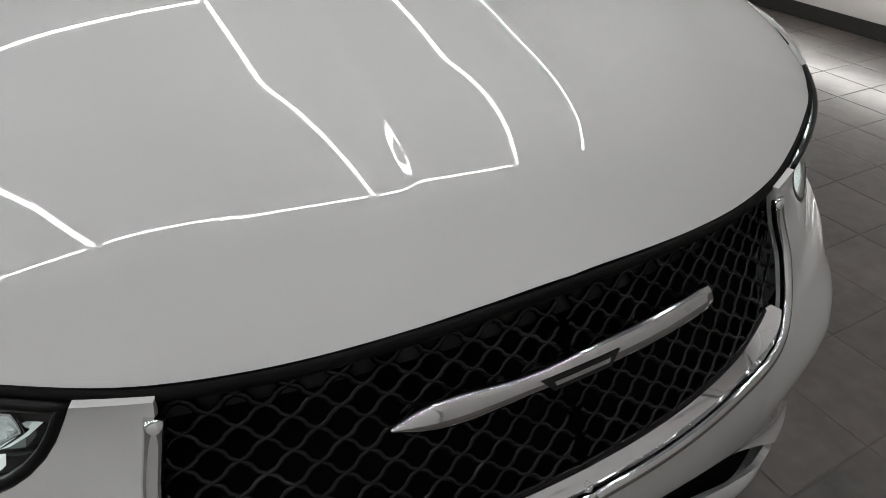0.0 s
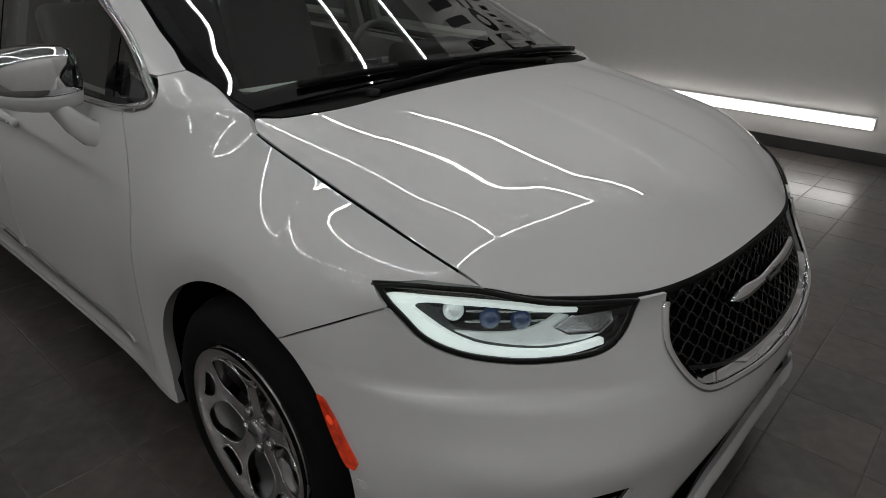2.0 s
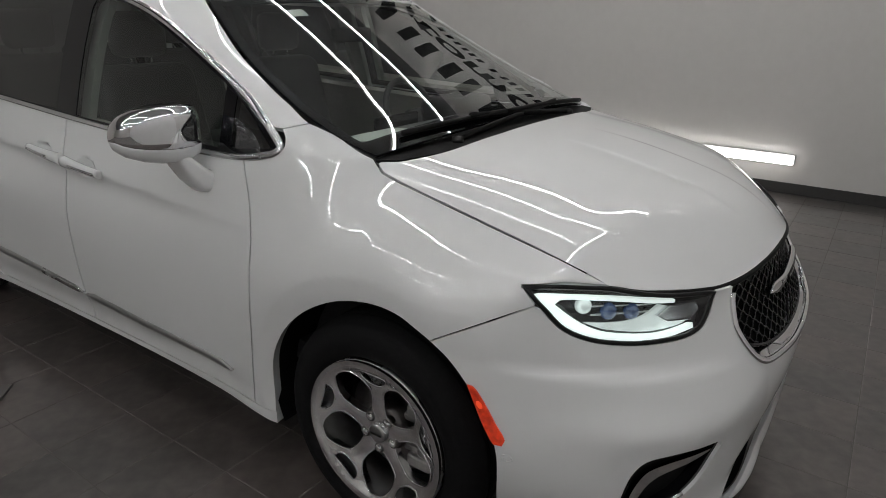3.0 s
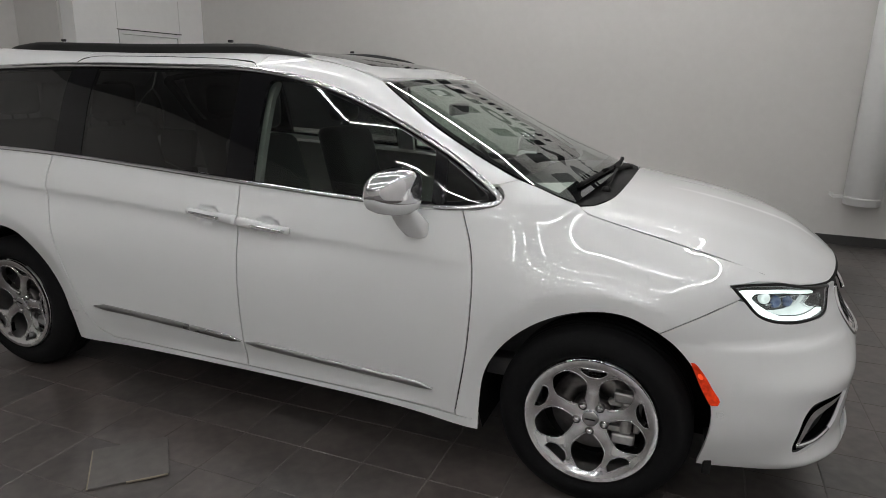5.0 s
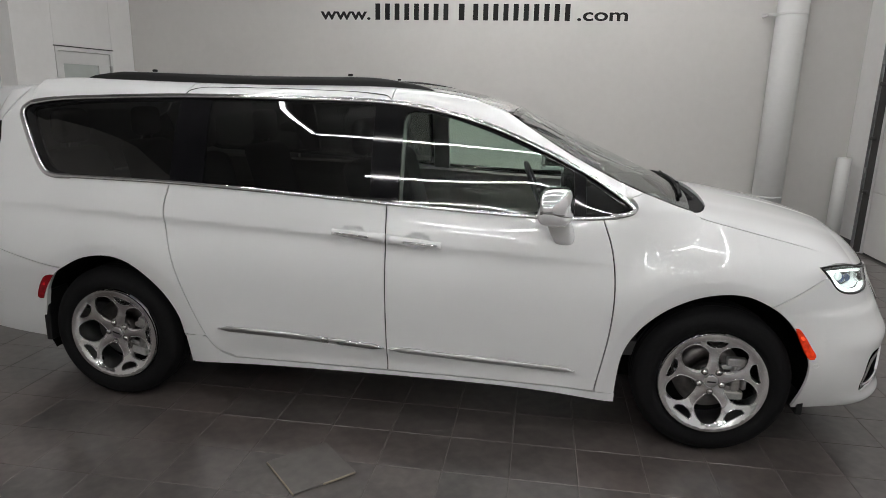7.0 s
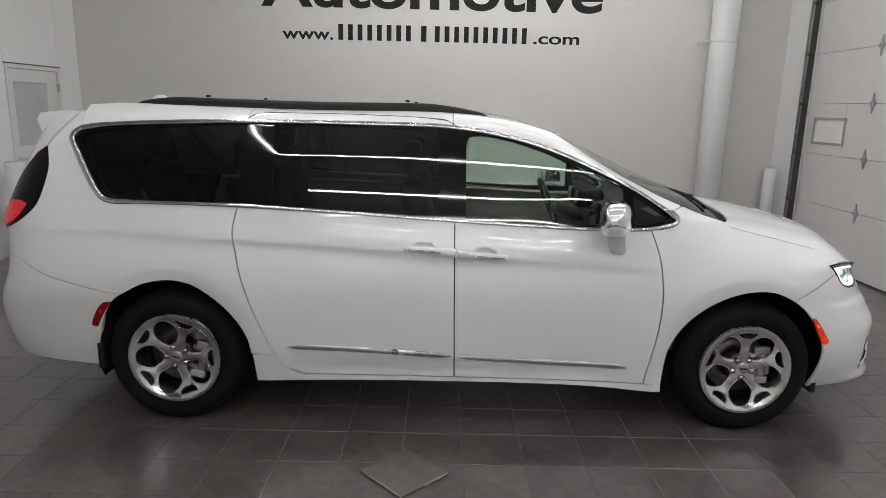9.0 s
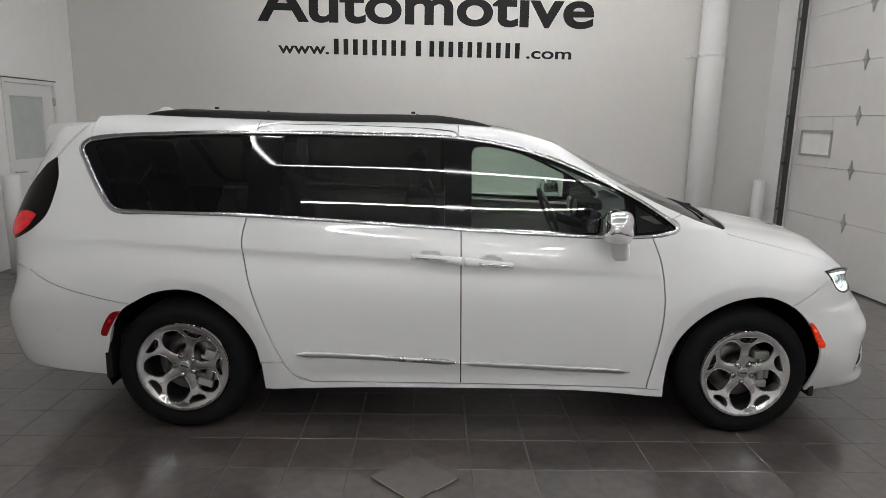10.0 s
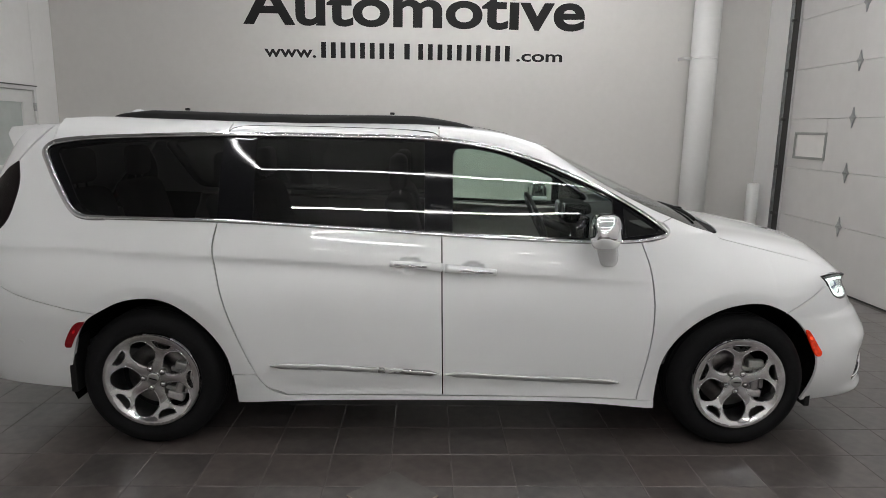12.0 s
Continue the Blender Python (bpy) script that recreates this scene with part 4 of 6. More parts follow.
GRILLE_SIDE = [(2.459, 0.876), (2.453, 0.81), (2.453, 0.775), (2.473, 0.732), (2.510, 0.686), (2.548, 0.664)]
GRILLE_LOW = [(2.548, 0.664), (2.66, 0.652), (2.78, 0.643), (2.9, 0.640)]
SLOT = [(2.9, 0.508), (2.75, 0.492), (2.6, 0.437), (2.48, 0.368), (2.40, 0.312), (2.365, 0.277), (2.42, 0.297), (2.52, 0.333), (2.63, 0.366), (2.78, 0.393), (2.9, 0.403)]
FOG = [(2.368, 0.521), (2.30, 0.527), (2.235, 0.527), (2.185, 0.518), (2.158, 0.48), (2.142, 0.41), (2.136, 0.36), (2.148, 0.328), (2.20, 0.342), (2.262, 0.376), (2.312, 0.42), (2.345, 0.47)]


def shift(run, dz):
    return [(x, z + dz) for x, z in run]


def hood_edge_on_body(gap):
    return [(way_at(x, float(shut_height(x)) - gap), float(shut_height(x)) - gap) for x, y in SHUT[1:]]


def pillar_edge(u0, u1, n=24):
    return [(PILLAR_X + PILLAR_LONG * u, float(PILLAR(u)[0])) for u in np.linspace(u0, u1, n)]


G = 0.0032      # half a panel gap


def body_panels(car, s):
    """Painted panels of one side; s is 1 for the right side and -1 for the left."""
    roof_line = [(x, float(roof_rim(x)[0]) - 0.004) for x in np.linspace(0.46, -2.0, 26)]
    up = UPPER_CHROME
    low = shift(spline(LOWER_CHROME), -0.004)
    cut = lambda run, x0, x1: [q for q in run if x0 - 1e-6 <= q[0] <= x1 + 1e-6]  # noqa: E731
    # front door
    fd = loop(spline(shift([(x - G, z) for x, z in DOOR_F], 0))[::1], line([(1.0, 0.272), (0.4, 0.283), (-0.028, 0.287)]),
              spline([(x + G, z) for x, z in DOOR_M][::-1]), cut(low, -0.046, 0.99))
    door = panel("front_door", fd, body, PAINT, car, sign=s, spacing=0.016)
    # sliding door
    sd = loop(spline([(x - G, z) for x, z in DOOR_M]), line([(-0.038, 0.287), (-0.4, 0.290), (-0.85, 0.292)]),
              spline([(x + G, z) for x, z in SLIDE_R][::-1]), cut(low, -1.183, -0.052))
    slider = panel("sliding_door", sd, body, PAINT, car, sign=s, spacing=0.016)
    # sill
    sill = loop(line([(-0.86, 0.285), (-0.4, 0.283), (0.4, 0.276), (1.0, 0.264), (1.10, 0.262)]), line([(1.10, 0.262), (1.10, 0.219)]),
                spline([(1.10, 0.219), (0.58, 0.250), (-0.03, 0.258), (-0.6, 0.256), (-1.105, 0.243)]), line([(-1.105, 0.243), (-1.114, 0.36), (-1.118, 0.40)]),
                spline([(-1.118, 0.40), (-1.004, 0.405), (-0.972, 0.36), (-0.925, 0.311), (-0.86, 0.287)]))
    panel("sill", sill, body, PAINT, car, sign=s, depth=0.06)
    # fender
    fe = loop(B(*spline([(x + G, z) for x, z in DOOR_F][::-1])), spline([(0.995, 1.11), (1.06, 1.118), (1.118, 1.138), (1.146, 1.165), (1.138, 1.192), (1.115, 1.212)]),
              line([(1.115, 1.212), (1.176, 1.2275)]), pillar_edge(0.745, 1.0), hood_edge_on_body(0.004), line([(2.088, 0.940), (2.0, 0.9495), LAMP_TIP]),
              line([LAMP_TIP, (1.950, 0.896)]), B(*spline([(x, z + 0.0025) for x, z in SEAM_F][::-1])),
              B(*spline(ARCH_F[:11][::-1])), line([(1.097, 0.262), (1.008, 0.268)]))
    panel("fender", fe, body, PAINT, car, sign=s, depth=0.035, spacing=0.014)
    # roof side with the A-pillar, in three pieces
    for nm, x0, x1 in (("quarter_roof_side", -2.04, -1.165), ("door_roof_side", -1.159, -0.07), ("windshield_pillar", -0.064, 2.0)):
        lower = [q for q in shift(spline(up), 0.006) if x0 < q[0] < x1]
        upper = [q for q in (roof_line if x1 < 1 else pillar_edge(0.0, 0.736)[::-1] + roof_line) if x0 < q[0] < x1]
        zl, zu = np.interp([x0, x1], [q[0] for q in spline(up)], [q[1] + 0.006 for q in spline(up)]), np.interp([x0, x1], [q[0] for q in roof_line[::-1]], [q[1] for q in roof_line[::-1]])
        if x1 < 1:
            ol = loop(B(*line([(x0, zl[0])] + lower + [(x1, zl[1])])), B(*line([(x1, zl[1]), (x1, zu[1])])), B(*upper), B(*line([(x0, zu[0]), (x0, zl[0])])))
        else:
            ol = loop(line([(x0, zl[0])] + lower[:-4]), line([lower[-5], (1.112, 1.214)]), line([(1.112, 1.214), (1.170, 1.2295)]), upper, line([(x0, zu[0]), (x0, zl[0])]))
        panel(nm, ol, body, PAINT, car, sign=s, depth=0.02, spacing=0.012 if x1 > 1 else 0.03)
    # quarter panel
    qp = loop(B(*line([(-1.188, 1.188), (-1.189, 1.18)])), spline([(x - G, z) for x, z in SLIDE_R[:5]]), line([(-1.028, 0.468), (-0.998, 0.411), (-1.123, 0.408)]),
              B(*spline(ARCH_R[1:10])), B(*spline([(-1.79, 0.729), (-1.95, 0.765), (-2.18, 0.832), (-2.32, 0.90)])),
              [(-2.66, 0.93), (-2.66, 1.03)], B(*spline([(-2.46, 1.043), (-2.41, 1.056), (-2.299, 1.115), (-2.235, 1.18), (-2.205, 1.26), (-2.186, 1.38), (-2.208, 1.478)])),
              B(*spline([(-2.208, 1.478), (-2.13, 1.575), (-2.06, 1.655)])), B(*line([(-2.06, 1.655), (-2.043, 1.66)])),
              B(*line([(-2.043, 1.66), (-2.043, 1.578)])), B(*spline([(x - 0.004, z - 0.002) for x, z in REAR_CHROME])), B(*cut(low, -1.83, -1.19)))
    panel("quarter_panel", qp, body, PAINT, car, sign=s, depth=0.03, spacing=0.02)
    # glass area
    dlo = loop(B(*spline(up)), spline([(1.125, 1.172), (1.13, 1.155), (1.095, 1.14)]), spline(LOWER_CHROME)[::-1], B(*spline(REAR_CHROME[::-1])))
    qg = B(*spline([(-2.0, 1.548), (-1.8, 1.578), (-1.5, 1.597), (-1.18, 1.609)])) + B(*line([(-1.18, 1.609), (-1.19, 1.212)])) + B(*spline([(-1.19, 1.212), (-1.78, 1.226), (-1.86, 1.262), (-1.95, 1.42), (-2.01, 1.53)]))
    sg = line([(-1.01, 1.612), (-0.6, 1.613), (-0.145, 1.606), (-0.138, 1.163), (-1.01, 1.192), (-1.01, 1.612)])
    fg = spline([(0.006, 1.535), (0.02, 1.57), (0.07, 1.582), (0.2, 1.566), (0.37, 1.52), (0.6, 1.435), (0.835, 1.328)]) + line([(0.845, 1.32), (0.855, 1.133), (0.4, 1.136), (0.008, 1.153), (0.006, 1.535)])
    tg = line([(0.90, 1.292), (1.078, 1.178), (1.085, 1.158), (0.91, 1.138), (0.90, 1.292)])
    glazing = [loop(q) for q in (qg, sg, fg, tg)]
    panel("window_surround", dlo, body, GLOSSBLACK, car, sign=s, holes=[grown(g, 0.001) for g in glazing], lift=-0.006, depth=0.02, label="gloss black window surround")
    for nm, g, mat, lab in (("quarter_window", glazing[0], TINT_DARK, "dark privacy glass"), ("door_window", glazing[1], TINT_DARK, "dark privacy glass"),
                            ("door_window", glazing[2], TINT_LIGHT, "lightly tinted glass"), ("sail_window", glazing[3], TINT_DARK, "dark corner glass")):
        ob = panel(nm, g, body, mat, car, sign=s, lift=-0.008, depth=0.0, spacing=0.05, label=lab)
        ob.visible_shadow = False
    # chrome
    molding("upper_chrome", B(*spline(up)), body, 0.026, 0.007, TRIM, car, sign=s, label="chrome window moulding")
    molding("chrome_groove", B(*spline([(x, z + 0.001) for x, z in up[2:]])), body, 0.0036, 0.002, GAP, car, sign=s, lift=0.0058, sides=5, label="black groove in the moulding")
    molding("lower_chrome", spline(LOWER_CHROME), body, 0.022, 0.008, TRIM, car, sign=s, label="chrome belt moulding")
    molding("rear_chrome", B(*spline([(-1.9, 1.596)] + REAR_CHROME + [(-1.74, 1.206)])), body, 0.030, 0.007, TRIM, car, sign=s, label="chrome window moulding")
    molding("front_chrome", spline([(1.06, 1.222), (1.118, 1.178), (1.132, 1.16), (1.115, 1.145), (1.06, 1.131)]), body, 0.026, 0.008, TRIM, car, sign=s, label="chrome window moulding")
    molding("door_molding", spline([(-0.926, 0.458), (-0.5, 0.441), (-0.045, 0.412)]), body, 0.032, 0.011, SATIN, slider, sign=s, taper=0.06, label="chrome lower door strip")
    molding("door_molding", spline([(-0.022, 0.411), (0.4, 0.389), (0.905, 0.366)]), body, 0.032, 0.011, SATIN, door, sign=s, taper=0.06, label="chrome lower door strip")
    for d, x0, x1, z0, z1 in ((slider, -0.312, -0.045, 0.995, 0.977), (door, -0.03, 0.232, 0.974, 0.957)):
        ends, out = body([x0, x1], [z0, z1])
        out = np.mean(out, axis=0)
        k = np.linspace(0, 1, 15)[:, None]
        bar = (ends[0] * (1 - k) + ends[1] * k) * (1, s, 1)
        far = k[:, 0] if d is door else 1 - k[:, 0]
        reach = 0.009 + 0.006 * np.sin(np.pi * k[:, 0])
        tube("handle", bar + reach[:, None] * out * (1, s, 1), 0.0205 - 0.0065 * far, PAINT, d, sides=12, flat=1.15)
        pick = (far > 0.28) & (far < 0.97)
        tube("handle_chrome", bar[pick] + (reach[pick] + 0.0195 - 0.0060 * far[pick])[:, None] * out * (1, s, 1) - (0, 0, 0.004), 0.0052, CHROME, d, sides=8, label="chrome handle strip")
    pillar = loop(line([(-0.10, 1.10), (0.012, 1.10), (0.010, 1.53), (0.022, 1.57), (0.02, 1.60), (-0.10, 1.60), (-0.10, 1.10)], 0.03))
    panel("pillar_trim", pillar, body, PILLARTRIM, car, sign=s, lift=-0.055, depth=0.03, spacing=0.05, label="pale grey pillar trim")
    molding("door_seam", spline([(-1.162, 1.634), (-1.155, 1.652), (-1.11, 1.668), (-0.9, 1.674), (-0.5, 1.672), (-0.18, 1.662), (-0.09, 1.650), (-0.067, 1.632)]), body, 0.0045, 0.0006, GAP, car, sign=s, lift=0.0008, sides=5, label="dark door seam")
    # inner side: body blackened to put shade behind the gaps, and door trim
    inner = loop(line([(-2.3, 0.45), (-1.98, 0.45)]), line([(-1.98, 0.45), (-1.98, 0.9), (-1.0, 0.9), (-1.0, 0.28), (1.0, 0.28), (1.06, 0.9), (2.05, 0.9), (1.95, 0.93), (1.44, 1.08), (1.1, 1.10), (-2.2, 1.17), (-2.3, 0.45)]))
    panel("inner_body", inner, body, GAP, car, sign=s, lift=-0.022, depth=0.0, spacing=0.08, label="dark inner body behind the panel gaps")
    trim = loop(line([(-1.95, 0.90), (-1.02, 0.90), (-0.98, 0.5), (0.95, 0.42), (1.02, 1.118), (0.4, 1.132), (-0.6, 1.172), (-1.85, 1.20), (-1.95, 0.90)], 0.06))
    panel("door_trim", trim, body, TRIMGREY, car, sign=s, lift=-0.085, depth=0.05, spacing=0.09, label="grey inner door trim")


def front_end(car):
    bumper = loop(B(*spline(ARCH_F[10:])), spline([(way_at(1.934, 0.245), 0.245), (2.1, 0.255), (2.3, 0.247), (2.45, 0.259), (2.6, 0.28), (2.9, 0.312)]),
                  line([(2.9, 0.312), (2.9, 0.403)]), spline(SLOT[::-1]), line([(2.9, 0.508), (2.9, 0.640)]),
                  spline(GRILLE_LOW[::-1]), spline(GRILLE_SIDE[::-1]), line([(2.459, 0.876), (2.393, 0.879)]), [q for q in spline(LAMP_LOW[::-1]) if q[0] > 2.1 or q[1] < 0.886],
                  B(*spline([(x, z - 0.0025) for x, z in SEAM_F][::-1])))
    bump = panel("front_bumper", bumper, body, PAINT, car, holes=[spline(FOG, closed=True)], spacing=0.016, depth=0.014, mirror_too=True)
    # hood, both halves in one sheet
    rear = spline([(1.54, 0.0), (1.535, 0.3), (1.515, 0.55), (1.465, 0.71), (1.420, 0.757)])
    rear_r = [(x, -y) for x, y in rear]
    outline = loop([(x, -y) for x, y in spline(FRONTEDGE)][::-1], [(x, -y) for x, y in spline(SHUT)][::-1], rear_r[::-1], rear, spline(SHUT), spline(FRONTEDGE))
    panel("hood", outline, hood, PAINT, car, spacing=0.009, depth=0.02)
    # black tubes standing in for shade below the shut lines
    for s in (1, -1):
        q = np.array([(x, -s * y, float(shut_height(x)) - 0.016) for x, y in spline(SHUT[1:]) if x < 2.085])
        tube("hood_gutter", q, 0.008, GAP, car, sides=6)
    # black sheet standing in for the shadow gap under the hood edge
    lip = loop([(LAMP_TIP[0], 0.915), (2.0, 0.915), (2.14, 0.89), (2.3, 0.85), (2.437, 0.84), (2.6, 0.850), (2.9, 0.855)],
               [(2.9, 0.884), (2.6, 0.878), (2.437, 0.868), (2.3, 0.885), (2.14, 0.920), (2.0, 0.934)])
    panel("hood_seal", lip, body, BLACK, car, lift=-0.022, depth=0.0, mirror_too=True, label="black sheet for the shadow gap under the hood edge")
    # black tube that draws the shadow line below the hood's front edge
    q = []
    for (x, y), z in zip(FRONTEDGE[::-1], FRONT_Z[::-1]):
        q.append((x, -y, z))
    edge = spline(q)
    edge = [(x + 0.002, -y, z - 0.010) for x, y, z in edge[:0:-1]] + [(x + 0.002, y, z - 0.010) for x, y, z in edge]
    tube("hood_edge_seal", edge, 0.0075, COWL, car, sides=8, label="black tube for the shadow line along the hood edge", flat=1.1)
    return bump


def grille(car):
    g = empty("grille")
    g.parent = car
    rim_half = loop([(2.9, 0.886), (2.461, 0.876)], spline(GRILLE_SIDE), spline(GRILLE_LOW))
    panel("backing", grown(rim_half, 0.03), body, GAP, g, lift=-0.055, depth=0.0, mirror_too=True, spacing=0.04, label="black opening behind the mesh")
    # Woven bars: two leaning families that bend towards each other at the knots.
    bm = bmesh.new()
    area = np.array(loop([(2.9, 0.886), (2.461, 0.876)], spline(GRILLE_SIDE[:4] + [(2.518, 0.714)]), spline([(2.553, 0.704), (2.60, 0.692), (2.66, 0.684), (2.78, 0.675), (2.9, 0.672)])))
    full = 2.9
    pitch, rise = 0.050, 0.0165

    def bar(pts):
        p, n = body(pts[:, 0], pts[:, 1])
        p = p + n * (-0.018)
        for s in (1, -1):
            tube("", p * (1, s, 1), 0.0032, None, sides=5, bm=bm, flat=1.3)
    for sgn in (1, -1):
        for k in range(-21, 24):
            z = np.arange(0.63, 0.886, 0.004)
            ph = (z - 0.63) / rise
            # steps: mostly sideways with short upright legs
            saw = np.floor(ph) + np.clip((ph % 1.0) * 1.0, 0, 1) + 0.13 * np.sin(2 * math.pi * ph)
            a = full - 0.026 - k * pitch + sgn * saw * pitch / 2
            pts = np.stack([a, z], 1)
            ok = inside(pts, area) & (a <= full + 0.001)
            run = []
            for q, o in zip(pts, ok):
                if o:
                    run.append(q)
                elif len(run) > 2:
                    bar(np.array(run))
                    run = []
                else:
                    run = []
            if len(run) > 2:
                bar(np.array(run))
    part("grille_mesh", bm, GRILLE_BLACK, g, "gloss black woven grille bars", smooth=True)
    for s in (1, -1):
        molding("mesh_border", spline([(2.518, 0.714), (2.553, 0.704), (2.60, 0.692), (2.66, 0.684), (2.78, 0.675), (2.9, 0.672)]), body, 0.012, 0.006, GRILLE_BLACK, g, sign=s, lift=-0.020)
    frame_path = spline(GRILLE_SIDE + GRILLE_LOW[1:])[1:]
    for s in (1, -1):
        molding("grille_chrome", frame_path, body, 0.020, 0.010, CHROME, g, sign=s, lift=0.0, label="chrome grille frame")
    # wide lower chrome, with both halves
    low_edge = through_points([(2.495, 0.705), (2.548, 0.660), (2.66, 0.645), (2.78, 0.636), (2.9, 0.633)])

    def ledge(a, z):
        def point(u, v):
            p, n = body(u, v)
            return p + n * (0.006 - 0.9 * np.clip(v - low_edge(np.clip(u, 2.495, 2.9)), 0, None))[:, None]
        return with_normals(point, np.atleast_1d(np.asarray(a, float)), np.atleast_1d(np.asarray(z, float)), car_core)
    lowband = loop(spline([(2.500, 0.702), (2.548, 0.661), (2.66, 0.646), (2.78, 0.637), (2.9, 0.634)]), spline([(2.9, 0.668), (2.78, 0.671), (2.66, 0.680), (2.60, 0.688), (2.553, 0.702), (2.505, 0.716)]))
    panel("grille_chrome", lowband, ledge, CHROME, g, depth=0.012, mirror_too=True, spacing=0.02, label="broad chrome lower grille frame")
    # lower slot
    slot = loop(spline(SLOT), [(2.9, 0.45)])
    panel("lower_intake", grown(slot, 0.012), body, GAP, g, lift=-0.03, depth=0.0, mirror_too=True, label="black lower intake")
    # winged badge
    e = empty("badge")
    e.parent = car
    z0 = 0.801
    tip = way(2.42, 0.226)
    run = np.linspace(tip, 5.8 - tip, 59)
    half = 2.9 - np.abs(run - 2.9)
    mid = z0 + through_points([(tip, 0.002), (2.78, 0.0), (2.9, 0.001)])(half)
    wide = through_points([(tip, 0.005), (2.68, 0.020), (2.76, 0.028), (2.83, 0.033), (2.9, 0.036)])(half)
    molding("wing", list(zip(run, mid)), body, wide, 0.011, CHROME, e, label="chrome wing", sides=9)
    plate = [(2.842, z0 + 0.003), (2.958, z0 + 0.003), (2.942, z0 - 0.013), (2.858, z0 - 0.013)]
    panel("badge_plate", loop(line(plate + [plate[0]], 0.01)), body, GLOSSBLACK, e, lift=0.0125, depth=0.008, spacing=0.01, label="black badge plate")
    panel("badge_bar", loop(line([(2.861, z0 - 0.0075), (2.939, z0 - 0.0075), (2.941, z0 - 0.0025), (2.859, z0 - 0.0025), (2.861, z0 - 0.0075)], 0.01)), body, SATIN, e, lift=0.0135, depth=0.001, spacing=0.01)


def headlight(car, s):
    h = empty("headlight")
    h.parent = car
    low = spline(LAMP_LOW)
    top = [(2.393, 0.879), (2.34, 0.889), (2.27, 0.899), (2.2, 0.911), (2.14, 0.925), (2.09, 0.937), (2.0, 0.946)]
    full = loop(low, spline(top))
    molding("lamp_bezel", grown(full, -0.006), body, 0.0125, 0.003, LAMP_BLACK, h, sign=s, lift=-0.003, closed=True, label="black lamp surround", sides=5)
    panel("lamp_housing", full, body, GLOSSBLACK, h, sign=s, lift=-0.045, depth=0.0, spacing=0.03, label="black lamp interior")
    # white running light: a C that is broad at the side and thin on top
    outer = spline([(2.262, 0.879), (2.2, 0.888), (2.08, 0.911), (1.995, 0.924), (1.946, 0.922), (1.982, 0.872), (2.018, 0.835), (2.07, 0.810), (2.145, 0.7965), (2.24, 0.793), (2.318, 0.803)])
    innr = spline([(2.318, 0.8145), (2.24, 0.806), (2.175, 0.809), (2.085, 0.824), (2.035, 0.852), (1.988, 0.896), (1.997, 0.907), (2.08, 0.899), (2.2, 0.879), (2.26, 0.872)])
    panel("running_light", loop(outer, innr), body, DRL, h, sign=s, lift=-0.009, depth=0.02, spacing=0.015, label="glowing white running light")
    # lining below, its emission standing in for running light glow, and the side reflector
    lining = loop(spline([(2.055, 0.842), (2.09, 0.827), (2.175, 0.813), (2.24, 0.810), (2.32, 0.819), (2.352, 0.842)]), spline([(2.352, 0.864), (2.30, 0.870), (2.25, 0.867), (2.20, 0.848), (2.15, 0.838), (2.10, 0.838)]))
    panel("lamp_lining", lining, body, LAMP_DIM, h, sign=s, lift=-0.032, depth=0.01, spacing=0.015, label="lamp lining with the running light's glow put in")
    refl = loop(line([(2.222, 0.844), (2.255, 0.861), (2.335, 0.860), (2.342, 0.842), (2.315, 0.824), (2.25, 0.828), (2.222, 0.844)], 0.01))
    molding("reflector_rim", refl, body, 0.006, 0.004, CHROME, h, sign=s, lift=-0.018, closed=True)
    panel("turn_reflector", refl, body, LAMP_SILVER, h, sign=s, lift=-0.020, depth=0.012, spacing=0.01, label="silver turn signal reflector")
    p, n = body([2.05, 2.11, 2.165], [0.880, 0.860, 0.856])
    p, n = p * (1, s, 1), n * (1, s, 1)
    for k, (r, mat, nm, lab) in enumerate(((0.021, LAMP_DIM, "projector", "lit projector lens"), (0.023, BLUE, "projector", "blue projector lens"), (0.022, BLUE, "projector", "blue projector lens"))):
        bm = bmesh.new()
        bmesh.ops.create_uvsphere(bm, u_segments=18, v_segments=12, radius=r)
        bmesh.ops.translate(bm, vec=p[k] - n[k] * (0.030 if k == 0 else 0.045), verts=bm.verts)
        part(nm, bm, mat, h, lab, smooth=True)
    for k in range(3):
        molding("lamp_fin", line([(2.07, 0.888 - 0.016 * k), (2.22, 0.876 - 0.012 * k)], 0.02), body, 0.006, 0.004, SATIN, h, sign=s, lift=-0.043)
    ob = panel("lens", grown(full, -0.006), body, LENS, h, sign=s, lift=-0.002, depth=0.0, spacing=0.03, label="clear lens")
    ob.visible_shadow = False


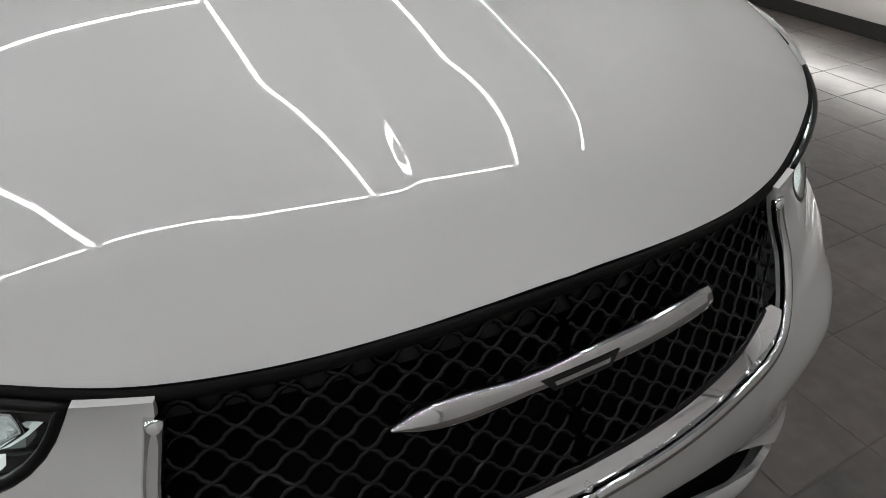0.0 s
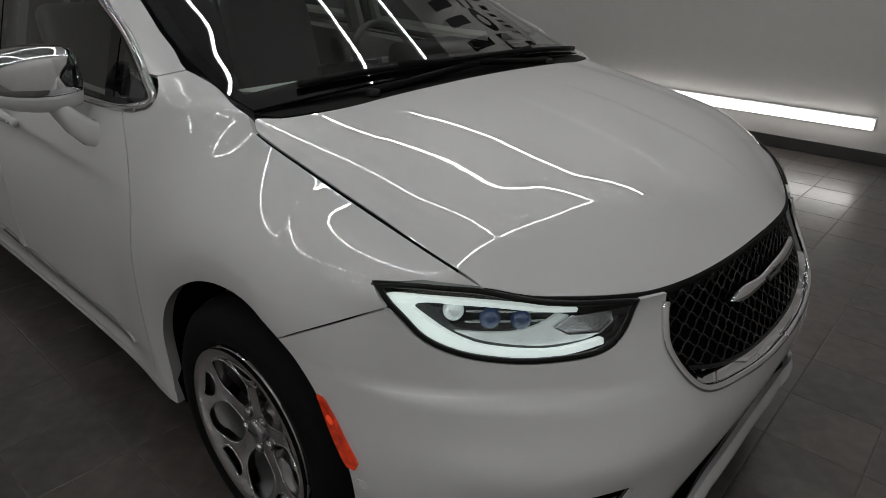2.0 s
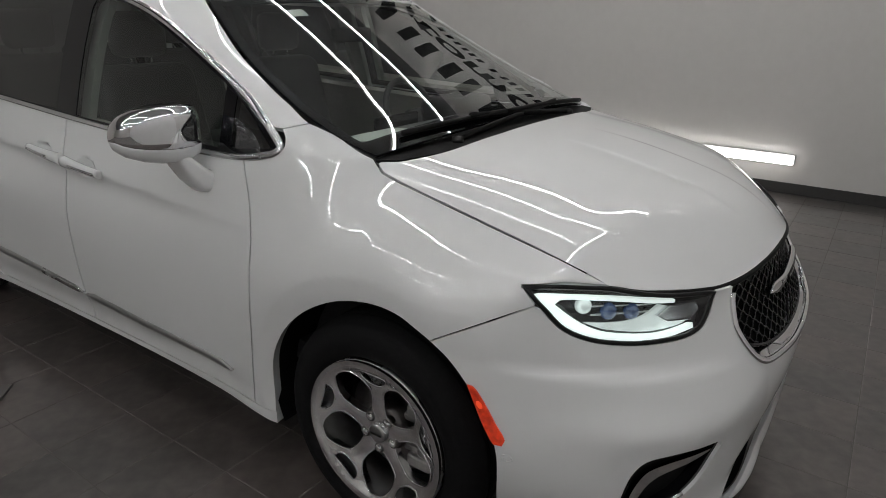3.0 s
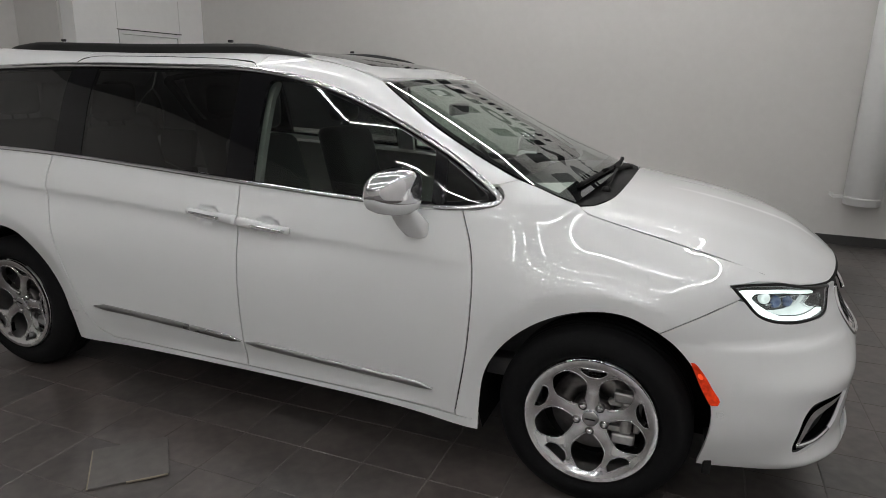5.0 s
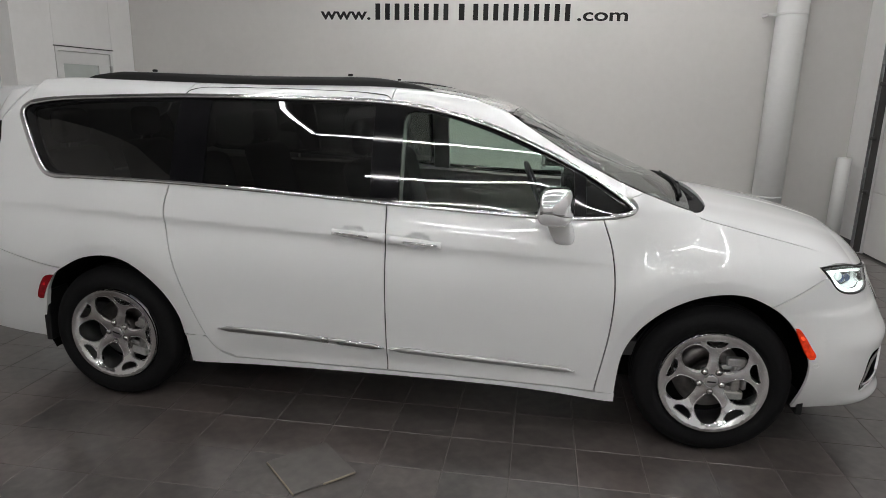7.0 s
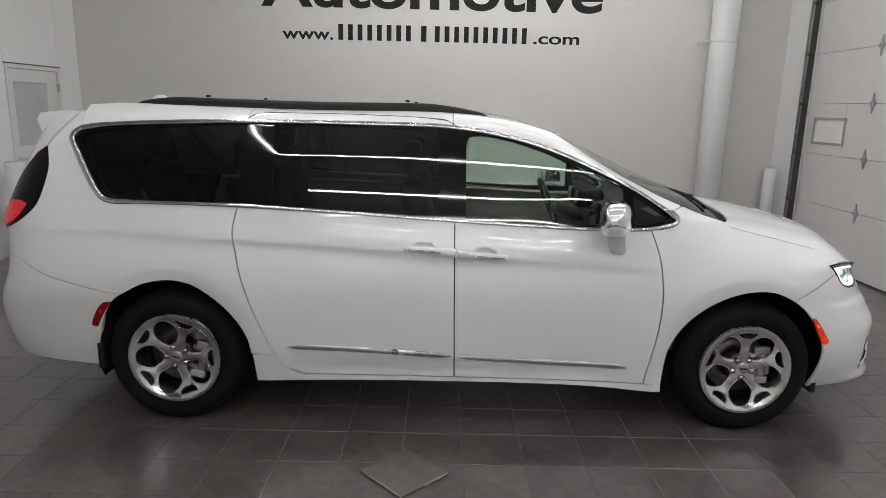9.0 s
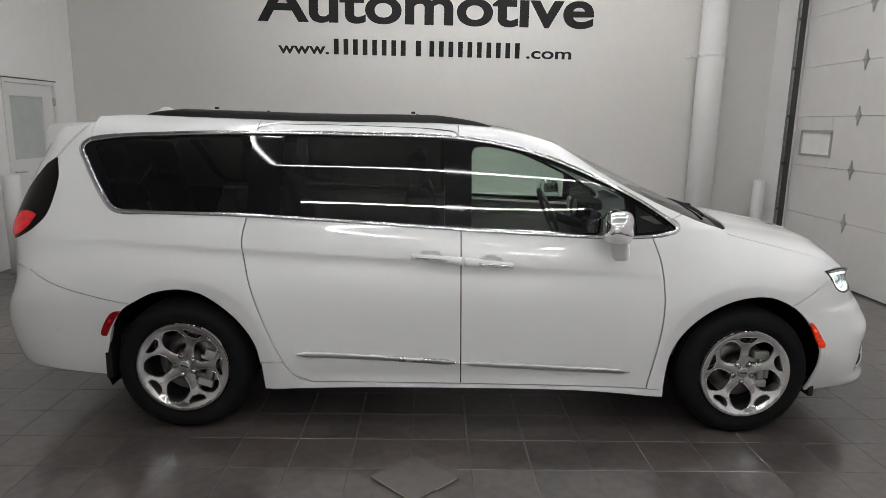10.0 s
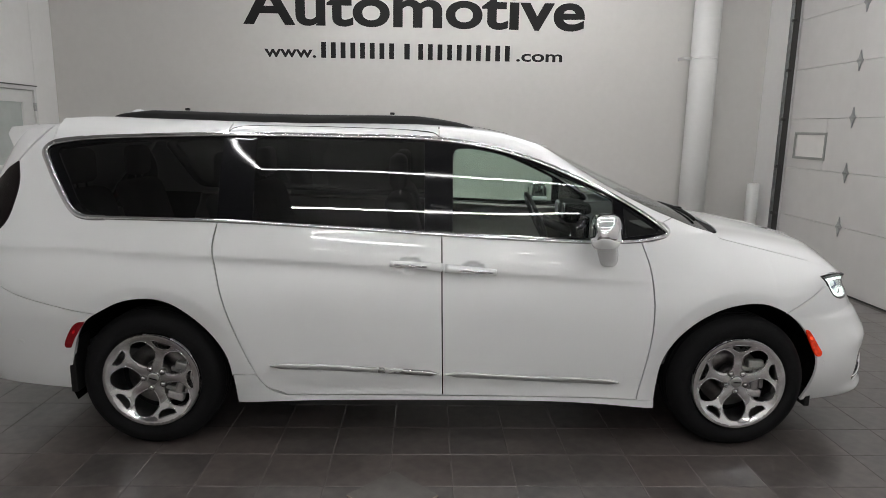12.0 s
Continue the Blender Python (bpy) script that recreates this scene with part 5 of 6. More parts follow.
def fog_lamp(car, s):
    f = empty("fog_bezel")
    f.parent = car
    o = spline(FOG, closed=True)
    panel("backing", grown(o, 0.012), body, BLACK, f, sign=s, lift=-0.045, depth=0.0, label="black fog lamp recess")
    panel("rim", grown(o, 0.002), body, GLOSSBLACK, f, sign=s, lift=-0.010, depth=0.03, holes=[grown(o, -0.009)], spacing=0.015, label="gloss black rim")
    blade = loop(spline([(2.345, 0.503), (2.295, 0.501), (2.235, 0.496), (2.195, 0.482), (2.172, 0.445), (2.158, 0.39), (2.153, 0.355)]), spline([(2.164, 0.357), (2.176, 0.395), (2.193, 0.438), (2.215, 0.462), (2.25, 0.475), (2.295, 0.484), (2.338, 0.496)]))
    panel("blade", blade, body, CHROME, f, sign=s, lift=-0.007, depth=0.02, spacing=0.015, label="chrome blade")
    molding("lower_blade", spline([(2.155, 0.355), (2.21, 0.362), (2.28, 0.392)]), body, 0.016, 0.008, CHROME, f, sign=s, lift=-0.007)


def markers(car, s):
    amb = loop(spline([(1.832, 0.668), (1.843, 0.667), (1.868, 0.632), (1.896, 0.578), (1.916, 0.538), (1.911, 0.522), (1.895, 0.521)]), spline([(1.889, 0.528), (1.868, 0.573), (1.832, 0.668)]))
    front = panel("side_marker", amb, body, AMBER, car, sign=s, lift=0.005, depth=0.012, spacing=0.015, label="lit amber side marker")
    red = loop(B(*spline([(-1.842, 0.688), (-1.884, 0.683), (-1.926, 0.635), (-1.962, 0.555), (-1.955, 0.545)])), B(*spline([(-1.932, 0.545), (-1.895, 0.612), (-1.842, 0.688)])))
    back = panel("rear_marker", red, body, RED, car, sign=s, lift=0.005, depth=0.012, spacing=0.015, label="red rear side marker")
    for home, x, z, mat in ((front, 1.860, 0.622, BULB), (back, -1.903, 0.635, RED_LIT)):
        a = way_at(x, z) if x < 0 else x
        spot = [(a + 0.006 * math.cos(k * math.pi / 8) - 0.35 * math.copysign(0.010, a) * math.sin(k * math.pi / 8), z + 0.010 * math.sin(k * math.pi / 8)) for k in range(16)]
        panel("bulb_glow", spot, body, mat, home, sign=s, lift=0.0058, depth=0.001, spacing=0.004, label="bright bulb behind the lens")
    for x, z in ((1.986, 0.488), (-2.18, 0.575)):
        a = way_at(x, z)
        ring = [(a + 0.012 * math.cos(k * math.pi / 8), z + 0.012 * math.sin(k * math.pi / 8)) for k in range(16)]
        molding("parking_sensor", ring + ring[:1], body, 0.003, 0.002, PAINT, car, sign=s)


def rear_end(car, s):
    bump = loop(B(*spline(ARCH_R[9:])), spline([(way_at(-1.935, 0.3), 0.3), (-2.2, 0.335), (-2.5, 0.36), (-3.1, 0.37)]),
                [(-3.1, 0.37), (-3.1, 0.93)], [(-2.61, 0.925)], B(*spline([(-2.32, 0.895), (-2.18, 0.827), (-1.95, 0.760), (-1.795, 0.724)])))
    panel("rear_bumper", bump, body, PAINT, car, sign=s, depth=0.03)
    tail = B(*spline([(-2.46, 1.040), (-2.411, 1.053), (-2.302, 1.112), (-2.24, 1.18), (-2.21, 1.26), (-2.191, 1.38), (-2.213, 1.475)]))
    back = B((-2.47, 1.045))[0][0]
    lamp = loop(tail, [(tail[-1][0] - 0.05, 1.44), (tail[-1][0] - 0.16, 1.30), (back - 0.06, 1.15), (back - 0.06, 1.06)])
    t = panel("tail_light", lamp, body, SMOKE, car, sign=s, lift=0.003, depth=0.03, spacing=0.03, label="smoked tail light with a red segment")
    seg = loop(B(*spline([(-2.465, 1.052), (-2.40, 1.075), (-2.335, 1.12), (-2.29, 1.18)])), [(B((-2.33, 1.195))[0][0], 1.195), (B((-2.40, 1.19))[0][0], 1.190), (back - 0.055, 1.12), (back - 0.05, 1.07)])
    panel("lit_segment", seg, body, RED_LIT, t, sign=s, lift=0.006, depth=0.004, spacing=0.02, label="glowing red segment")
    gate = loop([(-3.1, 0.94), (-2.668, 0.94), (-2.668, 1.03), (back - 0.068, 1.06), (back - 0.068, 1.15), (tail[-1][0] - 0.168, 1.30), (tail[-1][0] - 0.056, 1.445)], B(*spline([(-2.216, 1.482), (-2.14, 1.578), (-2.07, 1.655)])), [(-3.1, 1.655)])
    panel("tailgate", gate, body, PAINT, car, sign=s, depth=0.02)
    flap = box_bm((-1.962, -0.962, 0.295), (-1.928, -0.80, 0.575), 0.006)
    if s < 0:
        for v in flap.verts:
            v.co.y *= -1
    part("mud_flap", flap, BLACK, car)


def roof_and_glass(car):
    out = loop([(x, -ROOF_Y + 0.004) for x in np.linspace(-2.07, 0.44, 40)], [(0.50, -0.606)], [(0.536, y) for y in np.linspace(-0.55, 0.55, 20)], [(0.50, 0.606)], [(x, ROOF_Y - 0.004) for x in np.linspace(0.44, -2.07, 40)])
    bm = bmesh.new()
    rear = [(-2.050, 1.668), (-2.20, 1.660), (-2.325, 1.646), (-2.347, 1.61), (-2.325, 1.54), (-2.225, 1.495), (-2.140, 1.575)]
    rings = [[bm.verts.new((x + 0.03 * abs(y) / 0.69, y, z + 0.02 * (1 - (y / 0.69) ** 2))) for x, z in rear] for y in np.linspace(-0.69, 0.69, 9)]
    for a, b in zip(rings[:-1], rings[1:]):
        for k in range(len(rear)):
            bm.faces.new((a[k], a[(k + 1) % len(rear)], b[(k + 1) % len(rear)], b[k]))
    bm.faces.new(rings[0])
    bm.faces.new(rings[-1][::-1])
    part("rear_spoiler", bm, PAINT, car, "white roof spoiler")
    hole = loop(line([(-0.30, -0.42), (0.34, -0.40), (0.38, 0.0), (0.34, 0.40), (-0.30, 0.42), (-0.30, -0.42)]))
    panel("roof", out, roof, PAINT, car, holes=[hole], depth=0.01)
    panel("sunroof", grown(hole, -0.004), roof, GLOSSBLACK, car, depth=0.01, lift=0.001, label="dark glass sunroof")
    w = loop(line([(0.01, -0.985), (0.985, -0.985), (0.985, 0.985), (0.01, 0.985), (0.01, -0.985)], 0.04))
    shield = panel("windshield", w, pane, WIND_GLASS, car, depth=0.0, spacing=0.05, label="clear windshield glass")
    shield.visible_shadow = False
    panel("windshield_frit", w, pane, GLOSSBLACK, car, holes=[loop(line([(0.05, -0.93), (0.90, -0.94), (0.90, 0.94), (0.05, 0.93), (0.05, -0.93)], 0.04))], depth=0.004, lift=-0.004, spacing=0.04, label="black windshield border")
    sticker = loop(line([(0.10, -0.55), (0.10, -0.42), (0.15, -0.42), (0.15, -0.55), (0.10, -0.55)], 0.03))
    panel("sticker", [(u, -v) for u, v in sticker][::-1], pane, PAPER, car, lift=-0.007, depth=0.0, label="pale paper sticker inside the glass")
    # cowl, between glass foot and hood
    cowl_out = loop([(1.40, -0.755), (1.46, -0.72), (1.51, -0.55), (1.532, -0.3), (1.537, 0.0), (1.532, 0.3), (1.51, 0.55), (1.46, 0.72), (1.40, 0.755), (1.36, 0.5), (1.38, 0), (1.36, -0.5)])
    cowl_z = lambda x, y: with_normals(lambda a, b: np.stack([a, -b, 1.160 - 0.018 * np.clip((np.abs(b) / 0.75), 0, 1) ** 2 - 0.04 * (a - 1.45)], 1), np.atleast_1d(x), np.atleast_1d(y), lambda p: p - (0, 0, 1))  # noqa: E731
    panel("cowl", loop(line(cowl_out + [cowl_out[0]], 0.03)), cowl_z, COWL, car, depth=0.05, label="black plastic cowl")
    # wipers
    wiper(car, (1.465, -0.42, 1.148), (0.975, -0.93), (0.965, 0.08))
    wiper(car, (1.475, 0.42, 1.148), (0.965, 0.02), (0.935, 0.78))


def antenna_fin(car):
    """A small white fin on the rear of the roof."""
    bm = bmesh.new()
    rings = []
    for k in np.linspace(0, 1, 9):
        x, top, w = -1.86 - 0.14 * k, 1.690 + 0.072 * math.sin(math.pi * min(1, 0.12 + 0.75 * k)) ** 0.8, 0.006 + 0.018 * k
        rings.append([bm.verts.new((x, y * w, z)) for y, z in ((-1, 1.685), (-0.75, 0.5 * (1.685 + top)), (-0.25, top), (0.25, top), (0.75, 0.5 * (1.685 + top)), (1, 1.685))])
    for a, b in zip(rings[:-1], rings[1:]):
        for k in range(5):
            bm.faces.new((a[k], a[k + 1], b[k + 1], b[k]))
    bm.faces.new(rings[0])
    bm.faces.new(rings[-1][::-1])
    part("antenna_fin", bm, PAINT, car, "white antenna fin", smooth=True)


def wiper(car, pivot, a, b):
    """An arm from its pivot to a blade that lies on the glass from a to b (pane coordinates)."""
    w = empty("wiper")
    w.parent = car
    u, v = np.linspace(a[0], b[0], 14), np.linspace(a[1], b[1], 14)
    p, n = pane(u, v)
    p = p * (1, 1, 1)
    tube("blade", p + n * 0.012, 0.010, COWL, w, sides=6)
    mid = p[6] + n[6] * 0.022
    q = np.array(pivot)
    tube("arm", [q, q + (0, 0, 0.016), (q * 0.6 + mid * 0.4) + (0, 0, 0.010), mid], 0.011, COWL, w, sides=6, flat=0.6)
    lathe("cap", [(0.0, 0.026), (0.018, 0.022), (0.022, 0.0), (0.0, 0.0)], BLACK, w, center=pivot, seg=14)


def roof_rail(car, s):
    path = [(x, 0.585) for x in np.linspace(-1.80, 0.12, 60)]
    k = np.linspace(0, 1, 60)
    rise = np.clip(np.minimum(k / 0.10, (1 - k) / 0.16), 0, 1) ** 0.6
    p, n = roof(np.array([q[0] for q in path]), np.array([q[1] for q in path]))
    bm = bmesh.new()
    rings = []
    for (x, y, z), h in zip(p, rise):
        y = -0.585 * s
        w, t = 0.022, 0.004 + 0.038 * h
        prof = [(-w, -0.02), (-w, t * 0.55), (-w * 0.7, t * 0.9), (0, t), (w * 0.7, t * 0.9), (w, t * 0.55), (w, -0.02)]
        rings.append([bm.verts.new((x, y + a, z + b)) for a, b in prof])
    for a, b in zip(rings[:-1], rings[1:]):
        for q in range(6):
            bm.faces.new((a[q], a[q + 1], b[q + 1], b[q]))
    bm.faces.new(rings[0])
    bm.faces.new(rings[-1][::-1])
    part("roof_rail", bm, BLACK, car, "black roof rail", smooth=True)
    for x in (-1.42, -0.32):
        z = float(roof_point(x, 0.585)[0][2])
        box("rail_stop", (x - 0.012, -0.585 * s - 0.008, z + 0.045), (x + 0.012, -0.585 * s + 0.008, z + 0.058), BLACK, car, bevel=0.003)


def mirror(car, s):
    m = empty("door_mirror")
    m.parent = car

    def blob(name, rings, mat, lab="", a0=0.0, a1=360.0, swell=0.0):
        """Loft of rounded rectangles (y, x centre, z centre, half x, half z), or of the part of each between two angles."""
        bm = bmesh.new()
        loops = []
        whole = a1 - a0 > 359
        n = 24
        for y, cx, cz, hx, hz in rings:
            ring = []
            for k in range(n):
                a = math.radians(a0 + (a1 - a0) * k / (n if whole else n - 1))
                c, si = math.cos(a), math.sin(a)
                ring.append(bm.verts.new((cx + (hx + swell) * math.copysign(abs(c) ** 0.62, c), -y * s, cz + (hz + swell) * math.copysign(abs(si) ** 0.62, si))))
            loops.append(ring)
        for a, b in zip(loops[:-1], loops[1:]):
            for k in range(n if whole else n - 1):
                bm.faces.new((a[k], a[(k + 1) % n], b[(k + 1) % n], b[k]))
            if not whole:
                bm.faces.new((a[n - 1], a[0], b[0], b[n - 1]))
        bm.faces.new(loops[0])
        bm.faces.new(loops[-1][::-1])
        return part(name, bm, mat, m, lab, smooth=True)
    head = [(0.925, 0.768, 1.185, 0.036, 0.060), (0.935, 0.766, 1.184, 0.053, 0.080), (0.965, 0.762, 1.183, 0.064, 0.087), (1.01, 0.758, 1.182, 0.069, 0.089), (1.05, 0.750, 1.182, 0.070, 0.086),
            (1.095, 0.740, 1.182, 0.063, 0.076), (1.13, 0.729, 1.181, 0.050, 0.060), (1.152, 0.720, 1.180, 0.034, 0.040), (1.163, 0.714, 1.179, 0.016, 0.018)]
    head = [(y, cx + 0.010, cz, hx * 1.12, hz) for y, cx, cz, hx, hz in head]
    blob("cap", head, CHROME, "chrome mirror cap", -13, 193, 0.0015)
    blob("shell", head, PAINT, "white mirror shell", 195, 345)
    blob("seam", [(y + (0.001 if y > 1.1 else 0.0), cx, cz, hx, hz) for y, cx, cz, hx, hz in head[1:-1]], GLOSSBLACK, "black mirror seam", 189, 351, -0.004)
    blob("arm", [(0.89, 0.822, 1.022, 0.032, 0.030), (0.925, 0.818, 1.025, 0.042, 0.040), (0.955, 0.808, 1.043, 0.047, 0.050), (0.980, 0.793, 1.072, 0.050, 0.046), (1.000, 0.780, 1.098, 0.050, 0.028), (1.012, 0.774, 1.110, 0.044, 0.012)], PAINT, "white mirror arm")
    box("mirror_glass", (0.689, min(-0.99 * s, -1.10 * s), 1.14), (0.695, max(-0.99 * s, -1.10 * s), 1.225), LAMP_SILVER, m, bevel=0.002, label="mirror glass")


def rim_mesh(parent):
    """Five forked spokes: a dished face with five wide windows and five small ones in the forks."""
    r0 = 0.247

    def dish(u, v):
        def point(a, b):
            r = np.hypot(a, b)
            y = 0.012 + 0.022 * np.clip(1 - (r / 0.2) ** 2, -0.3, 1) * -1 + 0.010 * np.clip((r - 0.205) / 0.03, 0, 1) - 0.012 * np.exp(-((r - 0.13) / 0.05) ** 2)
            y = y - 0.0075 * np.cos(5 * (np.arctan2(b, a) - math.radians(126))) * np.clip((r - 0.05) / 0.05, 0, 1) * np.clip((0.225 - r) / 0.06, 0, 1)
            return np.stack([a, -y, b], 1)
        return with_normals(point, np.atleast_1d(u), np.atleast_1d(v), lambda p: p + (0, 1, 0))

    def polar(pts, turn, rounding=0.012):
        out = []
        xy = [np.array((r * math.cos(math.radians(t + turn)), r * math.sin(math.radians(t + turn)))) for r, t in pts]
        n = len(xy)
        for i in range(n):
            a, b, c = xy[i - 1], xy[i], xy[(i + 1) % n]
            d1, d2 = a - b, c - b
            k = min(rounding, 0.4 * np.linalg.norm(d1), 0.4 * np.linalg.norm(d2))
            p, q = b + d1 / np.linalg.norm(d1) * k, b + d2 / np.linalg.norm(d2) * k
            out += [p * (1 - t) ** 2 + 2 * b * t * (1 - t) + q * t * t for t in (0, 0.25, 0.5, 0.75, 1)]
        dense = []
        for a, b in zip(out, out[1:] + out[:1]):
            k = max(1, int(np.linalg.norm(b - a) / 0.012))
            dense += [a + (b - a) * j / k for j in range(k)]
        return dense
    holes = []
    for k in range(5):
        t = 126 + 72 * k
        holes.append(polar([(0.068, -13), (0.105, -25), (0.147, -27), (0.180, -20), (0.207, -11), (0.216, -5), (0.216, 5), (0.207, 11), (0.180, 20), (0.147, 27), (0.105, 25), (0.068, 13)], t, 0.014))
        holes.append(polar([(0.174, -7), (0.196, -14), (0.217, -13.5), (0.217, 13.5), (0.196, 14), (0.174, 7)], t - 36, 0.010))
    circle = [(r0 * math.cos(2 * math.pi * k / 90), r0 * math.sin(2 * math.pi * k / 90)) for k in range(90)]
    for hole in holes:
        molding("spoke_edge", [tuple(q) for q in hole], dish, 0.0055, 0.0016, ALLOY, parent, closed=True, sides=6)
    return panel("spokes", circle, dish, ALLOY, parent, holes=holes, spacing=0.012, depth=0.034, label="polished five-spoke alloy face")


def wheel(car, x):
    hub_y = 0.947
    w = empty("wheel")
    w.parent = car
    R, rr = WHEEL_R, 0.249
    prof = [(rr - 0.004, -0.02), (rr + 0.006, 0.012), (rr + 0.020, 0.022), (rr + 0.045, 0.027), (rr + 0.070, 0.024), (R - 0.03, 0.012), (R - 0.012, -0.004), (R - 0.003, -0.03)]
    for g in (-0.05, -0.095, -0.14):
        prof += [(R, g + 0.017), (R, g + 0.006), (R - 0.008, g + 0.004), (R - 0.008, g - 0.004), (R, g - 0.006)]
    prof += [(R - 0.003, -0.175), (R - 0.012, -0.20), (R - 0.05, -0.225), (rr + 0.02, -0.22), (rr - 0.004, -0.19)]
    lathe("tyre", [(r, -h) for r, h in prof], RUBBER, w, axis="y", seg=72, label="black rubber tyre", closed=True)
    rim_mesh(w)
    lathe("barrel", [(0.250, -0.016), (0.247, 0.004), (0.236, 0.03), (0.221, 0.10), (0.228, 0.19), (0.220, 0.19), (0.213, 0.10), (0.229, 0.03), (0.238, 0.006), (0.244, -0.020)], SATIN, w, axis="y", seg=60, label="alloy rim barrel", closed=True)
    lathe("hub_cap", [(0.0, -0.003), (0.022, -0.003), (0.030, -0.001), (0.032, 0.006), (0.032, 0.02), (0.0, 0.02)], SATIN, w, axis="y", seg=30, label="hub cap")
    box("hub_mark", (-0.02, -0.0065, -0.003), (0.02, -0.004, 0.003), BLACK, w)
    for k in range(5):
        a = math.radians(126 + 72 * k)
        lathe("lug_nut", [(0.0, 0.0), (0.008, 0.0), (0.0125, 0.004), (0.0125, 0.03), (0.0, 0.03)], CHROME, w, axis="y", center=(0.055 * math.cos(a), 0.001, 0.055 * math.sin(a)), seg=6)
    for k in range(5):
        a = math.radians(126 + 72 * k)
        lathe("lug_pocket", [(0.0, -0.0045), (0.017, -0.0045), (0.0175, 0.0), (0.0175, 0.02), (0.0, 0.02)], STEEL, w, axis="y", center=(0.055 * math.cos(a), 0.0125, 0.055 * math.sin(a)), seg=16)
    lathe("brake_disc", [(0.06, 0.085), (0.165, 0.085), (0.165, 0.11), (0.06, 0.11)], STEEL, w, axis="y", seg=40, label="grey brake disc", closed=True)
    lathe("hub", [(0.0, 0.02), (0.075, 0.03), (0.08, 0.09), (0.0, 0.09)], STEEL, w, axis="y", seg=24)
    bm = box_bm((0.105, 0.050, -0.070), (0.150, 0.13, 0.070), 0.014)
    for z in (-0.085, 0.085):
        box_bm((0.075, 0.045, z - 0.022), (0.165, 0.085, z + 0.022), 0.009, bm=bm)
        box_bm((0.055, 0.060, z * 0.62 - 0.012), (0.115, 0.085, z * 0.62 + 0.012), 0.005, bm=bm)
    box_bm((0.155, 0.060, -0.06), (0.180, 0.10, 0.06), 0.008, bm=bm)
    part("brake_caliper", bm, CALIPER, w, "grey brake caliper")
    lathe("back_plate", [(0.0, 0.135), (0.225, 0.135), (0.225, 0.145), (0.0, 0.145)], LINER, w, axis="y", seg=40)
    w.matrix_basis = pose(x, -hub_y, WHEEL_Z, 0, 0, 0)
    return w


def wheel_wells(car):
    for x in (-WHEEL_X, WHEEL_X):
        for s in (1, -1):
            ring = []
            for k in range(25):
                a = math.pi * (1.10 - 1.20 * k / 24)
                ring.append((x + 0.452 * math.cos(a), 0.36 + 0.452 * math.sin(a)))
            v, f = [], []
            for (cx, cz) in ring:
                out = abs(float(body_point(way_at(cx, max(cz, 0.24)), max(cz, 0.24))[0][1])) - 0.016
                v += [(cx, -min(0.94, out) * s, cz), (cx, -0.62 * s, cz)]
            for k in range(24):
                f.append((2 * k, 2 * k + 2, 2 * k + 3, 2 * k + 1))
            f.append(tuple(2 * k + 1 for k in range(25)))
            mesh("wheel_well", v, f, LINER, car, label="black wheel well liner")
    for s in (1, -1):
        bm = box_bm((1.955, min(-0.90 * s, -0.70 * s), 0.21), (1.985, max(-0.90 * s, -0.70 * s), 0.30), 0.005)
        part("air_deflector", bm, BLACK, car, "black air deflector")
    box("underbody", (-2.15, -0.58, 0.27), (2.05, 0.58, 0.33), LINER, car, bevel=0.02, label="dark underbody")
    for lo, hi in (((-2.4, -0.60, 0.42), (-2.0, 0.60, 0.55)), ((1.98, -0.55, 0.34), (2.30, 0.55, 0.8)), ((-1.0, -0.86, 0.26), (0.98, 0.86, 0.42))):
        box("underbody", lo, hi, LINER, car, bevel=0.02)


